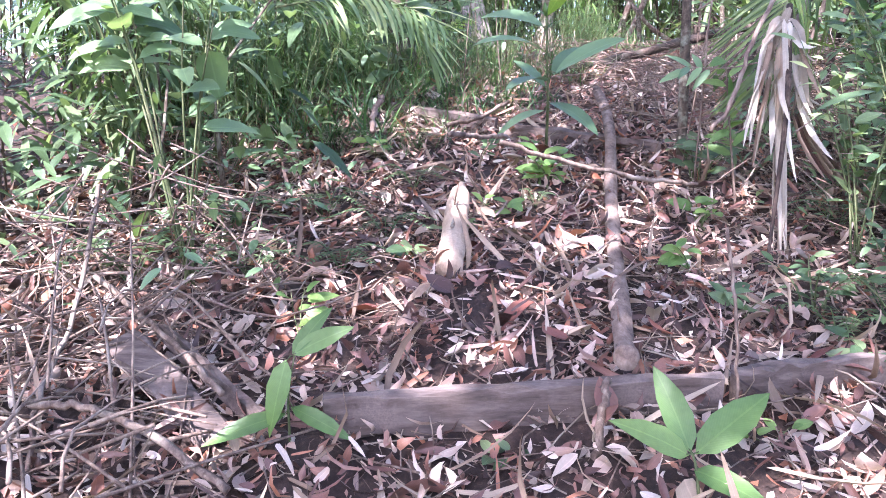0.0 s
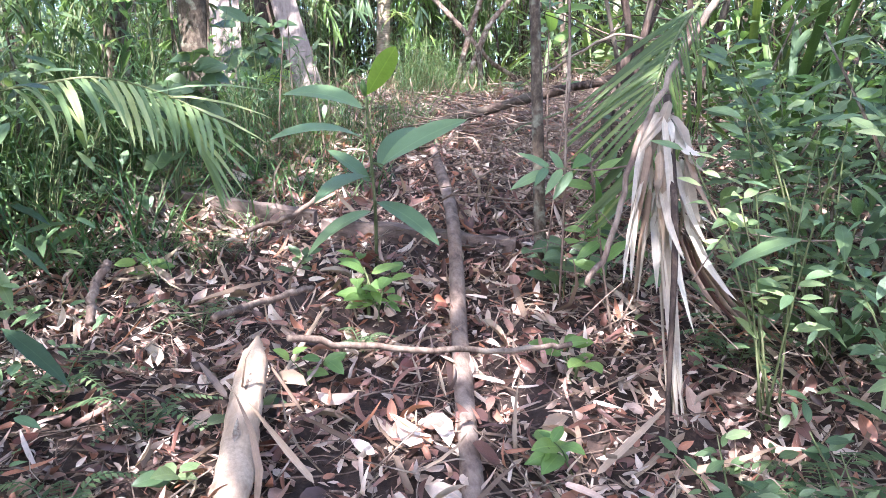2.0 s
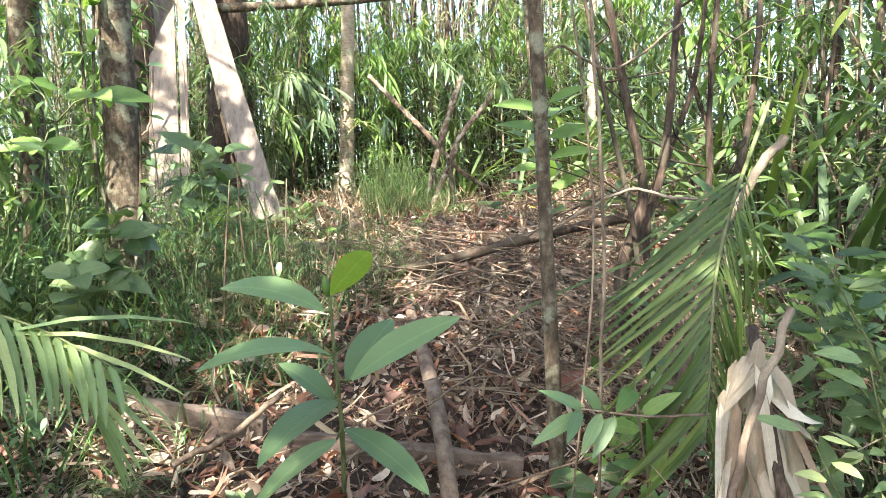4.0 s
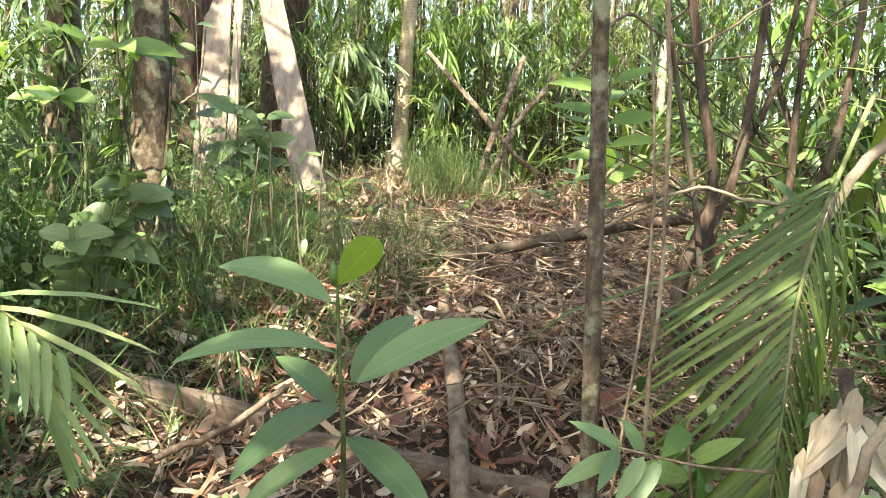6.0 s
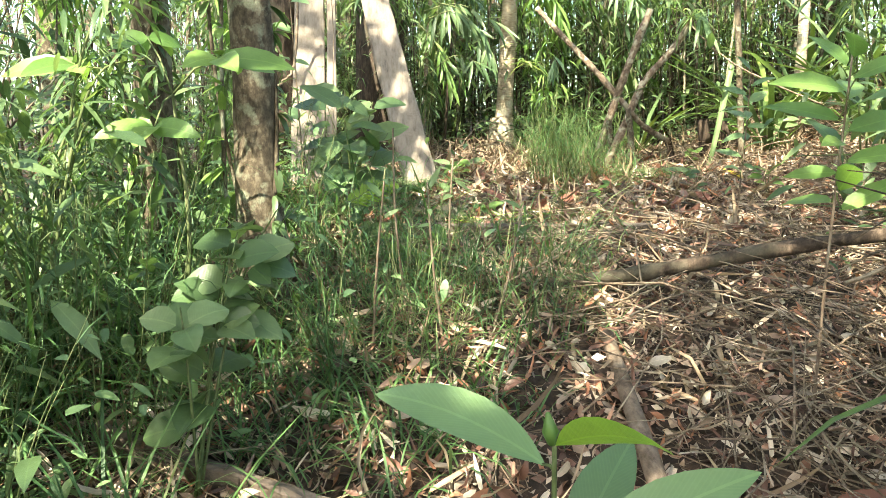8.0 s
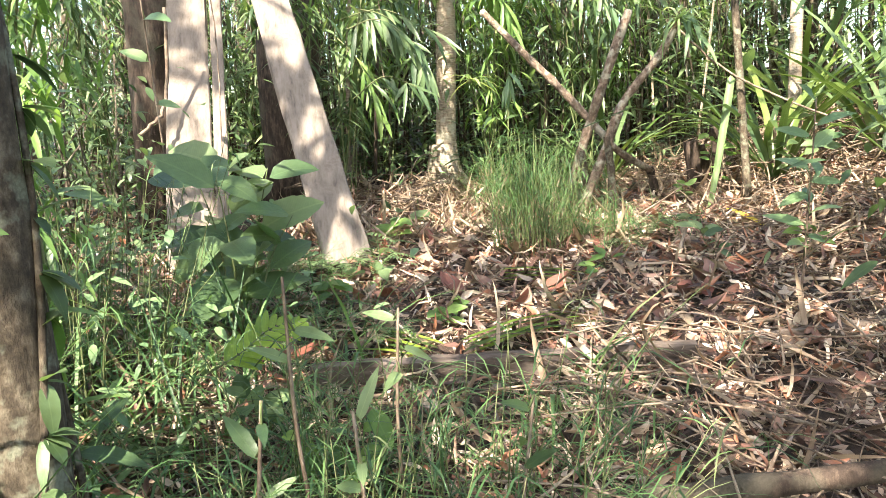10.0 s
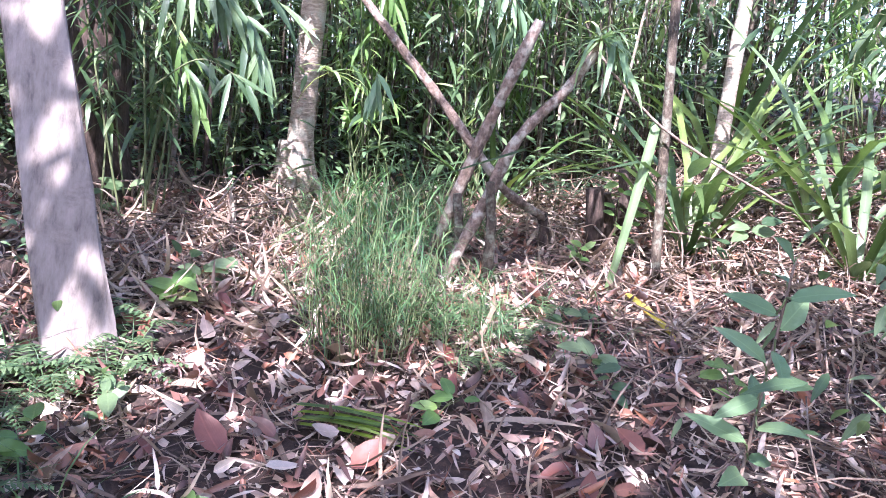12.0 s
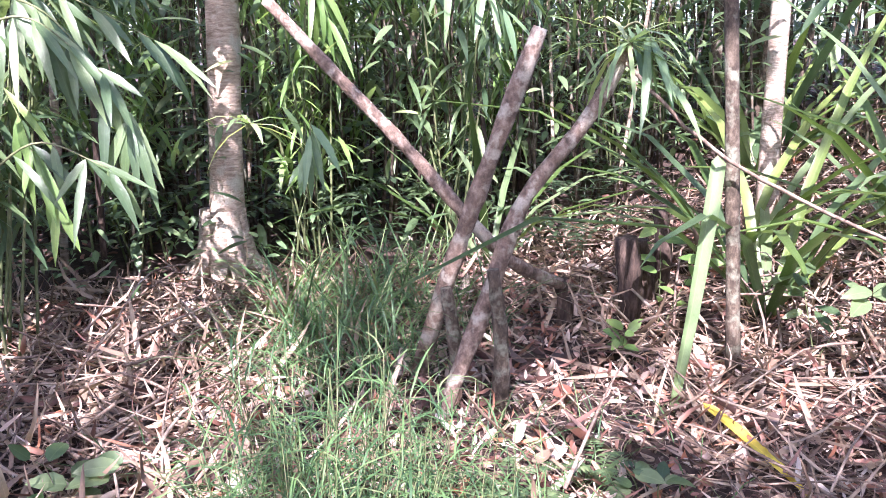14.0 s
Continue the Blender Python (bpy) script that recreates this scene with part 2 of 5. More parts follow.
class Build:
    """Gathers vertices and faces for one mesh."""

    def __init__(self):
        self.v, self.f3, self.f4, self.uv, self.n = [], [], [], [], 0

    def add(self, verts, tris=None, quads=None, blade=None):
        if tris is not None and len(tris):
            self.f3.append(np.asarray(tris, int) + self.n)
        if quads is not None and len(quads):
            self.f4.append(np.asarray(quads, int) + self.n)
        self.v.append(np.asarray(verts, float))
        self.uv.append(np.tile((0.5, 0.0, 0.0), (len(verts), 1)) if blade is None else blade)
        self.n += len(verts)

    def leaves(self, P, D, U, L, W, bend=0.5, prof=LANCE, fold=0.18, twist=0.0):
        """Leaf blades: foot, direction, upper side, length, width; bend: how far each droops along its length."""
        P, D, U = np.atleast_2d(P).astype(float), unit(np.atleast_2d(D)), np.atleast_2d(U).astype(float)
        m = len(P)
        L, W, bend, twist, fold = (np.broadcast_to(np.asarray(a, float), (m,))[:, None] for a in (L, W, bend, twist, fold))
        D, U = np.broadcast_to(D, (m, 3)), np.broadcast_to(U, (m, 3))
        S = unit(np.cross(D, U) + 1e-6)
        N = np.cross(S, D)
        bend = np.where(np.abs(bend) < 1e-3, 1e-3, bend)
        rows, starts, count, marks = [], [], 0, []
        for t, w in prof:
            a = bend * t
            c = P + D * L * np.sin(a) / bend - N * L * (1 - np.cos(a)) / bend
            if w == 0:
                rows.append(c[:, None])
                marks.append((0, t, 1))
                starts.append((count, 1))
                count += 1
            else:
                s2 = S * np.cos(twist * t) + N * np.sin(twist * t)
                n2 = N * np.cos(a) + D * np.sin(a)
                h = w * W / 2
                rows.append(np.stack([c - s2 * h + n2 * fold * h, c, c + s2 * h + n2 * fold * h], 1))
                starts.append((count, 3))
                marks += [(-w, t, 1), (0, t, 1), (w, t, 1)]
                count += 3
        verts = np.concatenate(rows, 1).reshape(-1, 3)
        tris, quads = [], []
        for (a, ka), (b, kb) in zip(starts, starts[1:]):
            if ka == 1 and kb == 3:
                tris += [(a, b + 1, b), (a, b + 2, b + 1)]
            elif ka == 3 and kb == 1:
                tris += [(a, a + 1, b), (a + 1, a + 2, b)]
            elif ka == 3:
                quads += [(a, a + 1, b + 1, b), (a + 1, a + 2, b + 2, b + 1)]
        off = (np.arange(m) * count)[:, None, None]
        self.add(verts, (np.array(tris)[None] + off).reshape(-1, 3), (np.array(quads)[None] + off).reshape(-1, 4) if quads else None,
                 np.tile(np.array(marks, float), (m, 1)))
        return self

    def tube(self, pts, radii, sides=7, squash=1.0, jitter=0.0):
        pts = np.asarray(pts, float)
        radii = np.broadcast_to(np.asarray(radii, float), (len(pts),))
        tan = unit(np.gradient(pts, axis=0))
        ref = np.array((0.0, 0.0, 1.0)) if abs(tan[0][2]) < 0.8 else np.array((0.0, 1.0, 0.0))
        s = unit(np.cross(tan, ref))
        t2 = np.cross(s, tan)
        ang = np.arange(sides) * 2 * math.pi / sides
        r = radii[:, None, None] * (1 + jitter * rng.normal(size=(len(pts), sides, 1)))
        ring = pts[:, None] + r * (np.cos(ang)[None, :, None] * s[:, None] + squash * np.sin(ang)[None, :, None] * t2[:, None])
        k = len(pts)
        verts = np.concatenate([ring.reshape(-1, 3), pts[:1], pts[-1:]])
        i, j = np.meshgrid(np.arange(k - 1), np.arange(sides), indexing="ij")
        a = (i * sides + j).ravel()
        b = (i * sides + (j + 1) % sides).ravel()
        quads = np.stack([a, b, b + sides, a + sides], 1)
        j = np.arange(sides)
        n = (j + 1) % sides
        tris = np.concatenate([np.stack([np.full(sides, k * sides), n, j], 1),
                               np.stack([np.full(sides, k * sides + 1), (k - 1) * sides + j, (k - 1) * sides + n], 1)])
        self.add(verts, tris, quads)
        return self

    def plank(self, a, b, up, width, thick, cuts=10, wear=0.006, taper=1.0):
        """A board from a to b; up: the direction of its width; worn edges."""
        a, b = np.asarray(a, float), np.asarray(b, float)
        d = unit(b - a)
        n = unit(np.cross(d, up))
        w = np.cross(n, d)
        c = 0.12 * thick + 0.003
        shape = [(-1, -1, 0, 1), (-1, -1, 1, 0), (1, -1, -1, 0), (1, -1, 0, 1), (1, 1, 0, -1), (1, 1, -1, 0), (-1, 1, 1, 0), (-1, 1, 0, -1)]
        rings = []
        for t in np.linspace(0, 1, cuts):
            p = a + (b - a) * t
            wide = width * (1 + (taper - 1) * t)
            rings.append([p + w * (sx * wide / 2 + ox * c + rng.normal() * wear) + n * (sy * thick / 2 + oy * c + rng.normal() * wear * 0.5)
                          for sx, sy, ox, oy in shape])
        verts = np.array(rings).reshape(-1, 3)
        quads, tris = [], []
        for i in range(cuts - 1):
            for j in range(8):
                quads.append((i * 8 + j, i * 8 + (j + 1) % 8, i * 8 + 8 + (j + 1) % 8, i * 8 + 8 + j))
        e = (cuts - 1) * 8
        for j in range(1, 7):
            tris += [(0, j + 1, j), (e, e + j, e + j + 1)]
        self.add(verts, tris, quads)
        return self

    def mesh(self, name, shift=(0, 0, 0), smooth=True):
        me = bpy.data.meshes.new(name)
        v = np.concatenate(self.v) - np.asarray(shift, float)
        f3 = np.concatenate(self.f3) if self.f3 else np.zeros((0, 3), int)
        f4 = np.concatenate(self.f4) if self.f4 else np.zeros((0, 4), int)
        me.vertices.add(len(v))
        me.vertices.foreach_set("co", v.ravel())
        me.loops.add(f3.size + f4.size)
        me.loops.foreach_set("vertex_index", np.concatenate([f3.ravel(), f4.ravel()]))
        me.polygons.add(len(f3) + len(f4))
        me.polygons.foreach_set("loop_start", np.concatenate([np.arange(len(f3)) * 3, f3.size + np.arange(len(f4)) * 4]))
        me.polygons.foreach_set("use_smooth", np.full(len(f3) + len(f4), smooth))
        at = me.attributes.new("blade", "FLOAT_VECTOR", "POINT")
        at.data.foreach_set("vector", np.concatenate(self.uv).ravel())
        me.update(calc_edges=True)
        me.validate()
        return me


def world_of(ob):
    p = Vector((0, 0, 0))
    while ob:
        p += ob.location
        ob = ob.parent
    return p


def part(name, b, material, parent, label="", smooth=True):
    """One mesh under a thing or a part; b holds places in the world."""
    me = b.mesh(name, world_of(parent), smooth)
    me.materials.append(material)
    ob = new(name, me)
    ob.parent = parent
    return tagged(ob, label)


def single(name, b, material, base, label, category, group="", kind="", smooth=True):
    """A thing of one mesh, its origin at its base."""
    me = b.mesh(name, base, smooth)
    me.materials.append(material)
    ob = new(name, me)
    ob.location = base
    return tagged(ob, label, category, group, kind)


def thing(name, base, label, category, group=""):
    ob = new(name)
    ob.location = base
    ob.empty_display_size = 0.1
    return tagged(ob, label, category, group)


def curve_pts(pts, n=12):
    """A smooth line through a few points."""
    p = np.asarray(pts, float)
    p = np.concatenate([2 * p[:1] - p[1:2], p, 2 * p[-1:] - p[-2:-1]])
    out = []
    segs = len(p) - 3
    for u in np.linspace(0, segs - 1e-6, n):
        i, t = int(u), u - int(u)
        a, b, c, d = p[i:i + 4]
        out.append(0.5 * (2 * b + (c - a) * t + (2 * a - 5 * b + 4 * c - d) * t * t + (3 * b - a - 3 * c + d) * t ** 3))
    return np.array(out)


# ---- ground ----
GY = (-400, -8, 0, 3.1, 4.0, 4.9, 5.8, 6.5, 7.5, 8.4, 9.0, 10.0, 11.0, 15, 40, 60, 600)
GZ = (-3.0, -1.6, -0.02, 0.79, 1.02, 1.30, 1.55, 1.70, 1.86, 1.95, 2.01, 2.08, 2.15, 2.35, 3.6, 4.0, 4.0)


def ground_z(x, y):
    x, y = np.asarray(x, float), np.asarray(y, float)
    z = np.interp(y, GY, GZ)
    bump = 0.018 * np.sin(2.9 * x + 1.3 * y) * np.sin(2.1 * y - 0.7 * x) + 0.012 * np.sin(7.1 * x - 2.0) * np.sin(6.3 * y + 1.0)
    bank = 0.055 * np.exp(-((x - 0.03) ** 2 + (y - 2.85) ** 2) / 0.04) + 0.24 * np.clip(x - 3.4, 0, 4) * np.clip((y - 7.5) / 2.5, 0, 1) * np.clip((60 - y) / 40, 0, 1)
    return z + bank + bump * np.clip(1.5 - np.abs(y - 5) / 60, 0, 1)


def on_ground(x, y, lift=0.0):
    return np.array((x, y, float(ground_z(x, y)) + lift))


def build_ground():
    xs = np.concatenate([np.linspace(-400, -12, 8), np.linspace(-8, 12, 161), np.linspace(16, 400, 8)])
    ys = np.concatenate([np.linspace(-400, -12, 8), np.linspace(-8, 24, 257), np.linspace(28, 600, 10)])
    X, Y = np.meshgrid(xs, ys)
    Z = ground_z(X, Y)
    near = (np.abs(X - 2) < 9) & (Y > -7) & (Y < 23)
    Z = Z + np.where(near, rng.normal(size=Z.shape) * 0.008, 0)
    b = Build()
    k = len(xs)
    i, j = np.meshgrid(np.arange(len(ys) - 1), np.arange(k - 1), indexing="ij")
    a = (i * k + j).ravel()
    b.add(np.stack([X, Y, Z], -1).reshape(-1, 3), None, np.stack([a, a + 1, a + 1 + k, a + k], 1))
    single("ground", b, SOIL, (0, 0, 0), "brown forest soil sloping uphill under leaf litter", "ground", kind="structure")


build_ground()


def scatter(n, x0, x1, y0, y1):
    x, y = rng.uniform(x0, x1, n), rng.uniform(y0, y1, n)
    return x, y


def litter(name, zones, L0, L1, wr, material, label, category, lift=0.02, prof=OVATE, tilt=0.45, bend=0.9):
    b = Build()
    for n, x0, x1, y0, y1 in zones:
        x, y = scatter(n, x0, x1, y0, y1)
        z = ground_z(x, y) + rng.uniform(0.002, lift, n)
        a = rng.uniform(0, 2 * math.pi, n)
        slope = (ground_z(x, y + 0.1) - ground_z(x, y - 0.1)) / 0.2
        D = np.stack([np.cos(a), np.sin(a), np.sin(a) * slope + rng.normal(size=n) * tilt * 0.5], 1)
        U = np.stack([rng.normal(size=n) * tilt, rng.normal(size=n) * tilt - slope, np.ones(n)], 1)
        L = rng.uniform(L0, L1, n)
        b.leaves(np.stack([x, y, z], 1), D, U, L, L * rng.uniform(*wr, n), rng.normal(size=n) * bend, prof, rng.uniform(-0.7, 0.9, n), rng.normal(size=n) * 0.8)
    return single(name, b, material, (0, 0, 0), label, category, kind="stuff")


litter("leaf_litter", [(9000, -2.2, 3.2, 0.8, 6.0), (9500, -1.8, 5.2, 6.0, 11.5), (1500, -4, -2, 1, 12), (2000, 3.2, 6.5, 1, 12), (1500, -3, 7, 11.5, 16), (3500, -8, 10, -6, 1), (1500, -8, -4, 1, 14), (1500, 6.5, 10, 1, 14)],
       0.03, 0.12, (0.2, 0.44), LITTER, "brown, tan and reddish dead leaves covering the forest floor", "leaf litter", 0.055, OVATE, 0.9, 1.5)
litter("leaf_crumbs", [(20000, -1.8, 3.0, 0.9, 6.2), (22000, -1.4, 5.0, 6.2, 11.8)],
       0.02, 0.065, (0.2, 0.6), LITTER, "small broken dead leaves and bark crumbs on the forest floor", "leaf litter", 0.03, SMALL, 0.9, 0.8)
litter("dry_leaf_strips", [(1300, -2.0, 3.0, 1.0, 6.5), (2400, -1.5, 5.5, 6.5, 11.8), (1900, 3.0, 5.6, 8.6, 11.8), (1600, 0.2, 2.0, 9.3, 11.8), (1400, 5.6, 8.0, 9.0, 12.5)],
       0.12, 0.42, (0.03, 0.075), STRAW, "dry tan leaf strips strewn over the ground", "leaf litter", 0.06, STRAP, 0.45, 1.3)


litter("leaf_shreds", [(5500, -2.0, 3.2, 0.9, 6.4), (9000, -1.4, 5.4, 6.4, 11.8), (2500, 5.0, 8.0, 9.0, 12.5)],
       0.05, 0.17, (0.05, 0.16), LITTER, "torn dark and pale shreds of dead leaves on the forest floor", "leaf litter", 0.075, STRAP, 0.8, 1.4)


def twigs(name, zones, label, high=0.05, L0=0.12, L1=0.55):
    b = Build()
    for n, x0, x1, y0, y1, r0, r1 in zones:
        for _ in range(n):
            x, y = rng.uniform(x0, x1), rng.uniform(y0, y1)
            a, L = rng.uniform(0, math.pi), rng.uniform(L0, L1)
            dx, dy = math.cos(a) * L / 2, math.sin(a) * L / 2
            r = rng.uniform(r0, r1)
            ends = [on_ground(x + s * dx, y + s * dy, r + rng.uniform(0.005, high)) for s in (-1, 1)]
            mid = (ends[0] + ends[1]) / 2 + rng.normal(size=3) * 0.08 * L
            b.tube(curve_pts([ends[0], mid, ends[1]], 5), np.linspace(r, r * 0.5, 5), 5)
    single(name, b, TWIG, (0, 0, 0), label, "twigs", kind="stuff")


twigs("fallen_twigs", [(1900, -2, 3, 1, 6.5, 0.0013, 0.004), (2400, -1.5, 5, 6, 11.5, 0.0013, 0.004)], "thin dead twigs lying over the leaf litter")
twigs("brushwood", [(300, 1.0, 3.3, 4.7, 7.4, 0.002, 0.006), (120, 2.6, 4.8, 7.6, 9.6, 0.002, 0.007), (110, 3.6, 6.5, 9.8, 12.0, 0.003, 0.008), (50, 0.2, 1.4, 9.9, 11.4, 0.003, 0.009), (60, -1.4, -0.5, 1.7, 2.8, 0.003, 0.007), (70, 3.0, 5.0, 9.6, 11.2, 0.003, 0.008)],
      "tangle of dead sticks and brushwood on the slope", 0.24, 0.3, 1.0)

twigs("twig_tangle", [(150, 1.55, 2.5, 4.3, 5.4, 0.0015, 0.005), (60, 1.4, 2.2, 3.2, 4.2, 0.0015, 0.004), (60, -1.5, -0.7, 1.9, 3.0, 0.002, 0.005)],
      "dense tangle of thin dark dead stems beside the path", 0.65, 0.35, 1.0)

# ---- planks, logs and poles ----


def step_plank(a, b, width, thick, label, lift=0.0):
    a, b = on_ground(*a), on_ground(*b)
    up = np.array((0, -0.12, 1))
    h = np.array((0, 0, width / 2 + lift))
    s = single("step_plank", Build().plank(a + h, b + h, up, width, thick, 14), PLANK, (a + b) / 2, label, "plank", "timber steps on the path", smooth=False)
    return s


step_plank((-0.33, 2.04), (0.80, 2.13), 0.125, 0.045, "weathered grey-brown plank set on edge as a step")
step_plank((0.86, 2.18), (1.36, 2.28), 0.11, 0.045, "short weathered plank half buried in litter beside the step")
step_plank((-0.75, 5.36), (0.33, 4.86), 0.12, 0.045, "grey-brown plank set on edge across the path", -0.03)
step_plank((0.36, 4.78), (1.24, 4.44), 0.12, 0.045, "grey-brown plank on edge, crossed by a fallen pole", -0.035)
step_plank((0.26, 7.40), (1.75, 7.25), 0.115, 0.05, "dark weathered timber on edge half hidden by grass", -0.02)
step_plank((2.05, 7.36), (2.75, 7.42), 0.09, 0.05, "low weathered timber lying in the litter", -0.04)
for off, w in ((0.0, 0.10), (0.11, 0.05)):
    a, b = on_ground(-1.02 + off, 2.36 + off * 0.5, 0.10), on_ground(-0.62 + off, 2.0 + off * 0.5, 0.03)
    single("split_slab", Build().plank(a, b, (0.3, 0.1, 1) if w < 0.08 else (1, 0.8, 0.4), w, 0.025, 8), PLANK, (a + b) / 2,
           "split weathered timber slab leaning in dry stalks", "plank", smooth=False)


def rough_pole(name, pts, r0, r1, material, label, category, sides=10, n=18, knots=0.05):
    p = curve_pts(pts, n)
    r = np.linspace(r0, r1, n) * (1 + knots * rng.normal(size=n))
    return single(name, Build().tube(p, r, sides, jitter=0.03), material, p[0], label, category)


rough_pole("fallen_pole", [on_ground(0.52, 2.10, 0.16), on_ground(0.59, 2.45, 0.06), on_ground(0.78, 3.56, 0.04), on_ground(0.97, 4.6, 0.13), on_ground(1.13, 5.94, 0.03)],
           0.036, 0.030, LOG, "straight grey-brown pole lying up the path", "log", 12, 26)


def stake():
    foot, tip = np.array((0.02, 2.84, 0.815)), np.array((0.086, 3.59, 1.085))
    u = np.linspace(0, 1, 22)
    p = foot + (tip - foot) * u[:, None] + rng.normal(size=(22, 3)) * 0.0022
    r = 0.054 * np.where(u < 0.78, 1 - 0.12 * u, (1 - 0.12 * u) * (1 - (np.maximum(u - 0.78, 0) / 0.24) ** 1.35))
    t = thing("pointed_stake", p[0], "pale peeled round stake with a hewn pointed end", "stake")
    part("shaft", Build().tube(p, r, 14, 0.86, 0.035), STAKE, t)
    for k in range(4):
        i = int(rng.integers(2, 15))
        a = rng.uniform(0.6, 2.5)
        q = p[i] + np.array((math.cos(a) * 0.047, -0.25 * math.sin(a) * 0.04, math.sin(a) * 0.043))
        part("bark_flake", Build().leaves(q, tip - foot, (math.cos(a), -0.3, math.sin(a)), rng.uniform(0.03, 0.09), rng.uniform(0.008, 0.02), -0.25, OVATE, 0.3), POLE, t, "thin strip of brown bark")


stake()
rough_pole("fallen_branch", [(0.95, 6.50, 1.72), (1.48, 6.25, 1.84), (1.915, 6.05, 1.955), (2.25, 5.93, 2.02), (2.6, 5.80, 2.08)],
           0.036, 0.030, DARKBARK, "long dark dead branch lying across the slope", "branch", 8, 20, 0.1)


def leaning_board(base, top, width, thick, label, length, side=(1, 0.12, 0)):
    base, top = np.array(base), np.array(top)
    d = unit(top - base)
    return single("leaning_board", Build().plank(base - d * 0.06, base + d * length, side, width, thick, 22, 0.004, 0.78), BOARD, base, label, "board",
                  "boards leaning on the trunk", smooth=False)


leaning_board((0.47, 8.95, 2.03), (0.09, 9.95, 3.73), 0.27, 0.05, "wide pale smooth board leaning at a slant against a dark trunk", 3.9)
leaning_board((-0.44, 9.16, 2.03), (-0.48, 10.22, 3.73), 0.29, 0.05, "wide sunlit pale board leaning back beside the trunk", 3.9)
leaning_board((-0.245, 9.14, 2.03), (-0.285, 10.20, 3.73), 0.085, 0.035, "narrow pale board leaning beside a wider one", 3.9)

rough_pole("cross_pole", [(-0.14, 10.95, 4.43), (1.34, 11.05, 4.57), (3.13, 11.20, 4.81), (5.45, 11.40, 5.08)], 0.05, 0.042, BARK, "long brown pole fixed level against a dark trunk", "pole", 8, 14, 0.06)
# crossed poles and dead sticks by the clearing
rough_pole("crossed_pole", [(2.16, 10.24, 2.05), (2.30, 10.10, 2.63), (2.41, 10.00, 3.02), (2.58, 9.90, 3.53)], 0.037, 0.031, POLE,
           "leaning brown pole cut off at the top", "pole", 9, 20, 0.08)
rough_pole("crossed_pole", [(2.13, 9.86, 2.03), (2.39, 9.95, 2.52), (2.56, 10.00, 2.88), (2.83, 10.00, 3.19), (3.00, 10.00, 3.44)], 0.038, 0.027, POLE,
           "leaning pale-barked pole crossing another", "pole", 9, 22, 0.08)
rough_pole("bent_branch", [(1.73, 10.90, 3.69), (2.01, 10.75, 3.35), (2.27, 10.60, 3.04), (2.53, 10.45, 2.70), (2.73, 10.50, 2.50), (3.04, 10.60, 2.33)], 0.028, 0.030, POLE,
           "crooked diagonal branch with a bare pale end", "branch", 8, 26, 0.08)
for x, y, h, r in ((3.05, 10.6, 0.30, 0.045), (2.42, 9.9, 0.62, 0.032), (2.28, 10.05, 0.5, 0.03), (3.37, 10.52, 0.50, 0.07), (3.50, 10.6, 0.42, 0.06), (3.62, 10.62, 0.55, 0.045)):
    b0 = on_ground(x, y, -0.05)
    rough_pole("dead_stump", [b0, b0 + (0.01, 0, h * 0.5), b0 + (-0.02, 0.01, h)], r, r * 0.8, DARKBARK if r > 0.04 else BARK, "short dark dead stump standing in litter", "stump", 10, 12, 0.12)

# ---- trees ----


# sun gaps shaped into the unseen crowns: x, y, radius at z 8
HOLES = ((-1.3, 5.65, 0.5), (-3.5, 1.5, 0.9), (-4.1, -0.3, 0.7), (-3.0, 3.0, 0.7), (-1.2, 6.6, 0.9), (0.9, 7.4, 0.8), (-2.55, 5.75, 0.35), (-2.0, 4.25, 0.5), (-0.6, 4.8, 0.7), (0.4, 5.2, 0.4), (1.6, 5.6, 0.8), (-1.6, 7.4, 0.7), (-0.4, 7.8, 0.8))


def crown_leaves(b, centre, radius, n, L=0.34):
    c = np.array(centre)
    q = unit(rng.normal(size=(n, 3))) * rng.uniform(0.25, 1, (n, 1)) ** 0.5 * np.array((radius, radius, radius * 0.55)) + c
    keep = np.ones(n, bool)
    # leaves between the sun and a spot to be lit are left out
    for hx, hy, hr in HOLES:
        s = (q[:, 2] - 8.0) / SUN.z
        keep &= np.hypot(q[:, 0] - SUN.x * s - hx, q[:, 1] - SUN.y * s - hy) > hr
    q = q[keep]
    m = len(q)
    if not m:
        return
    D = unit(rng.normal(size=(m, 3)) + (0, 0, -0.4))
    U = unit(rng.normal(size=(m, 3)) * 0.6 + (0, 0, 1))
    b.leaves(q, D, U, rng.uniform(0.6, 1.2, m) * L, rng.uniform(0.35, 0.5, m) * L, 0.4, LANCE, 0.2)


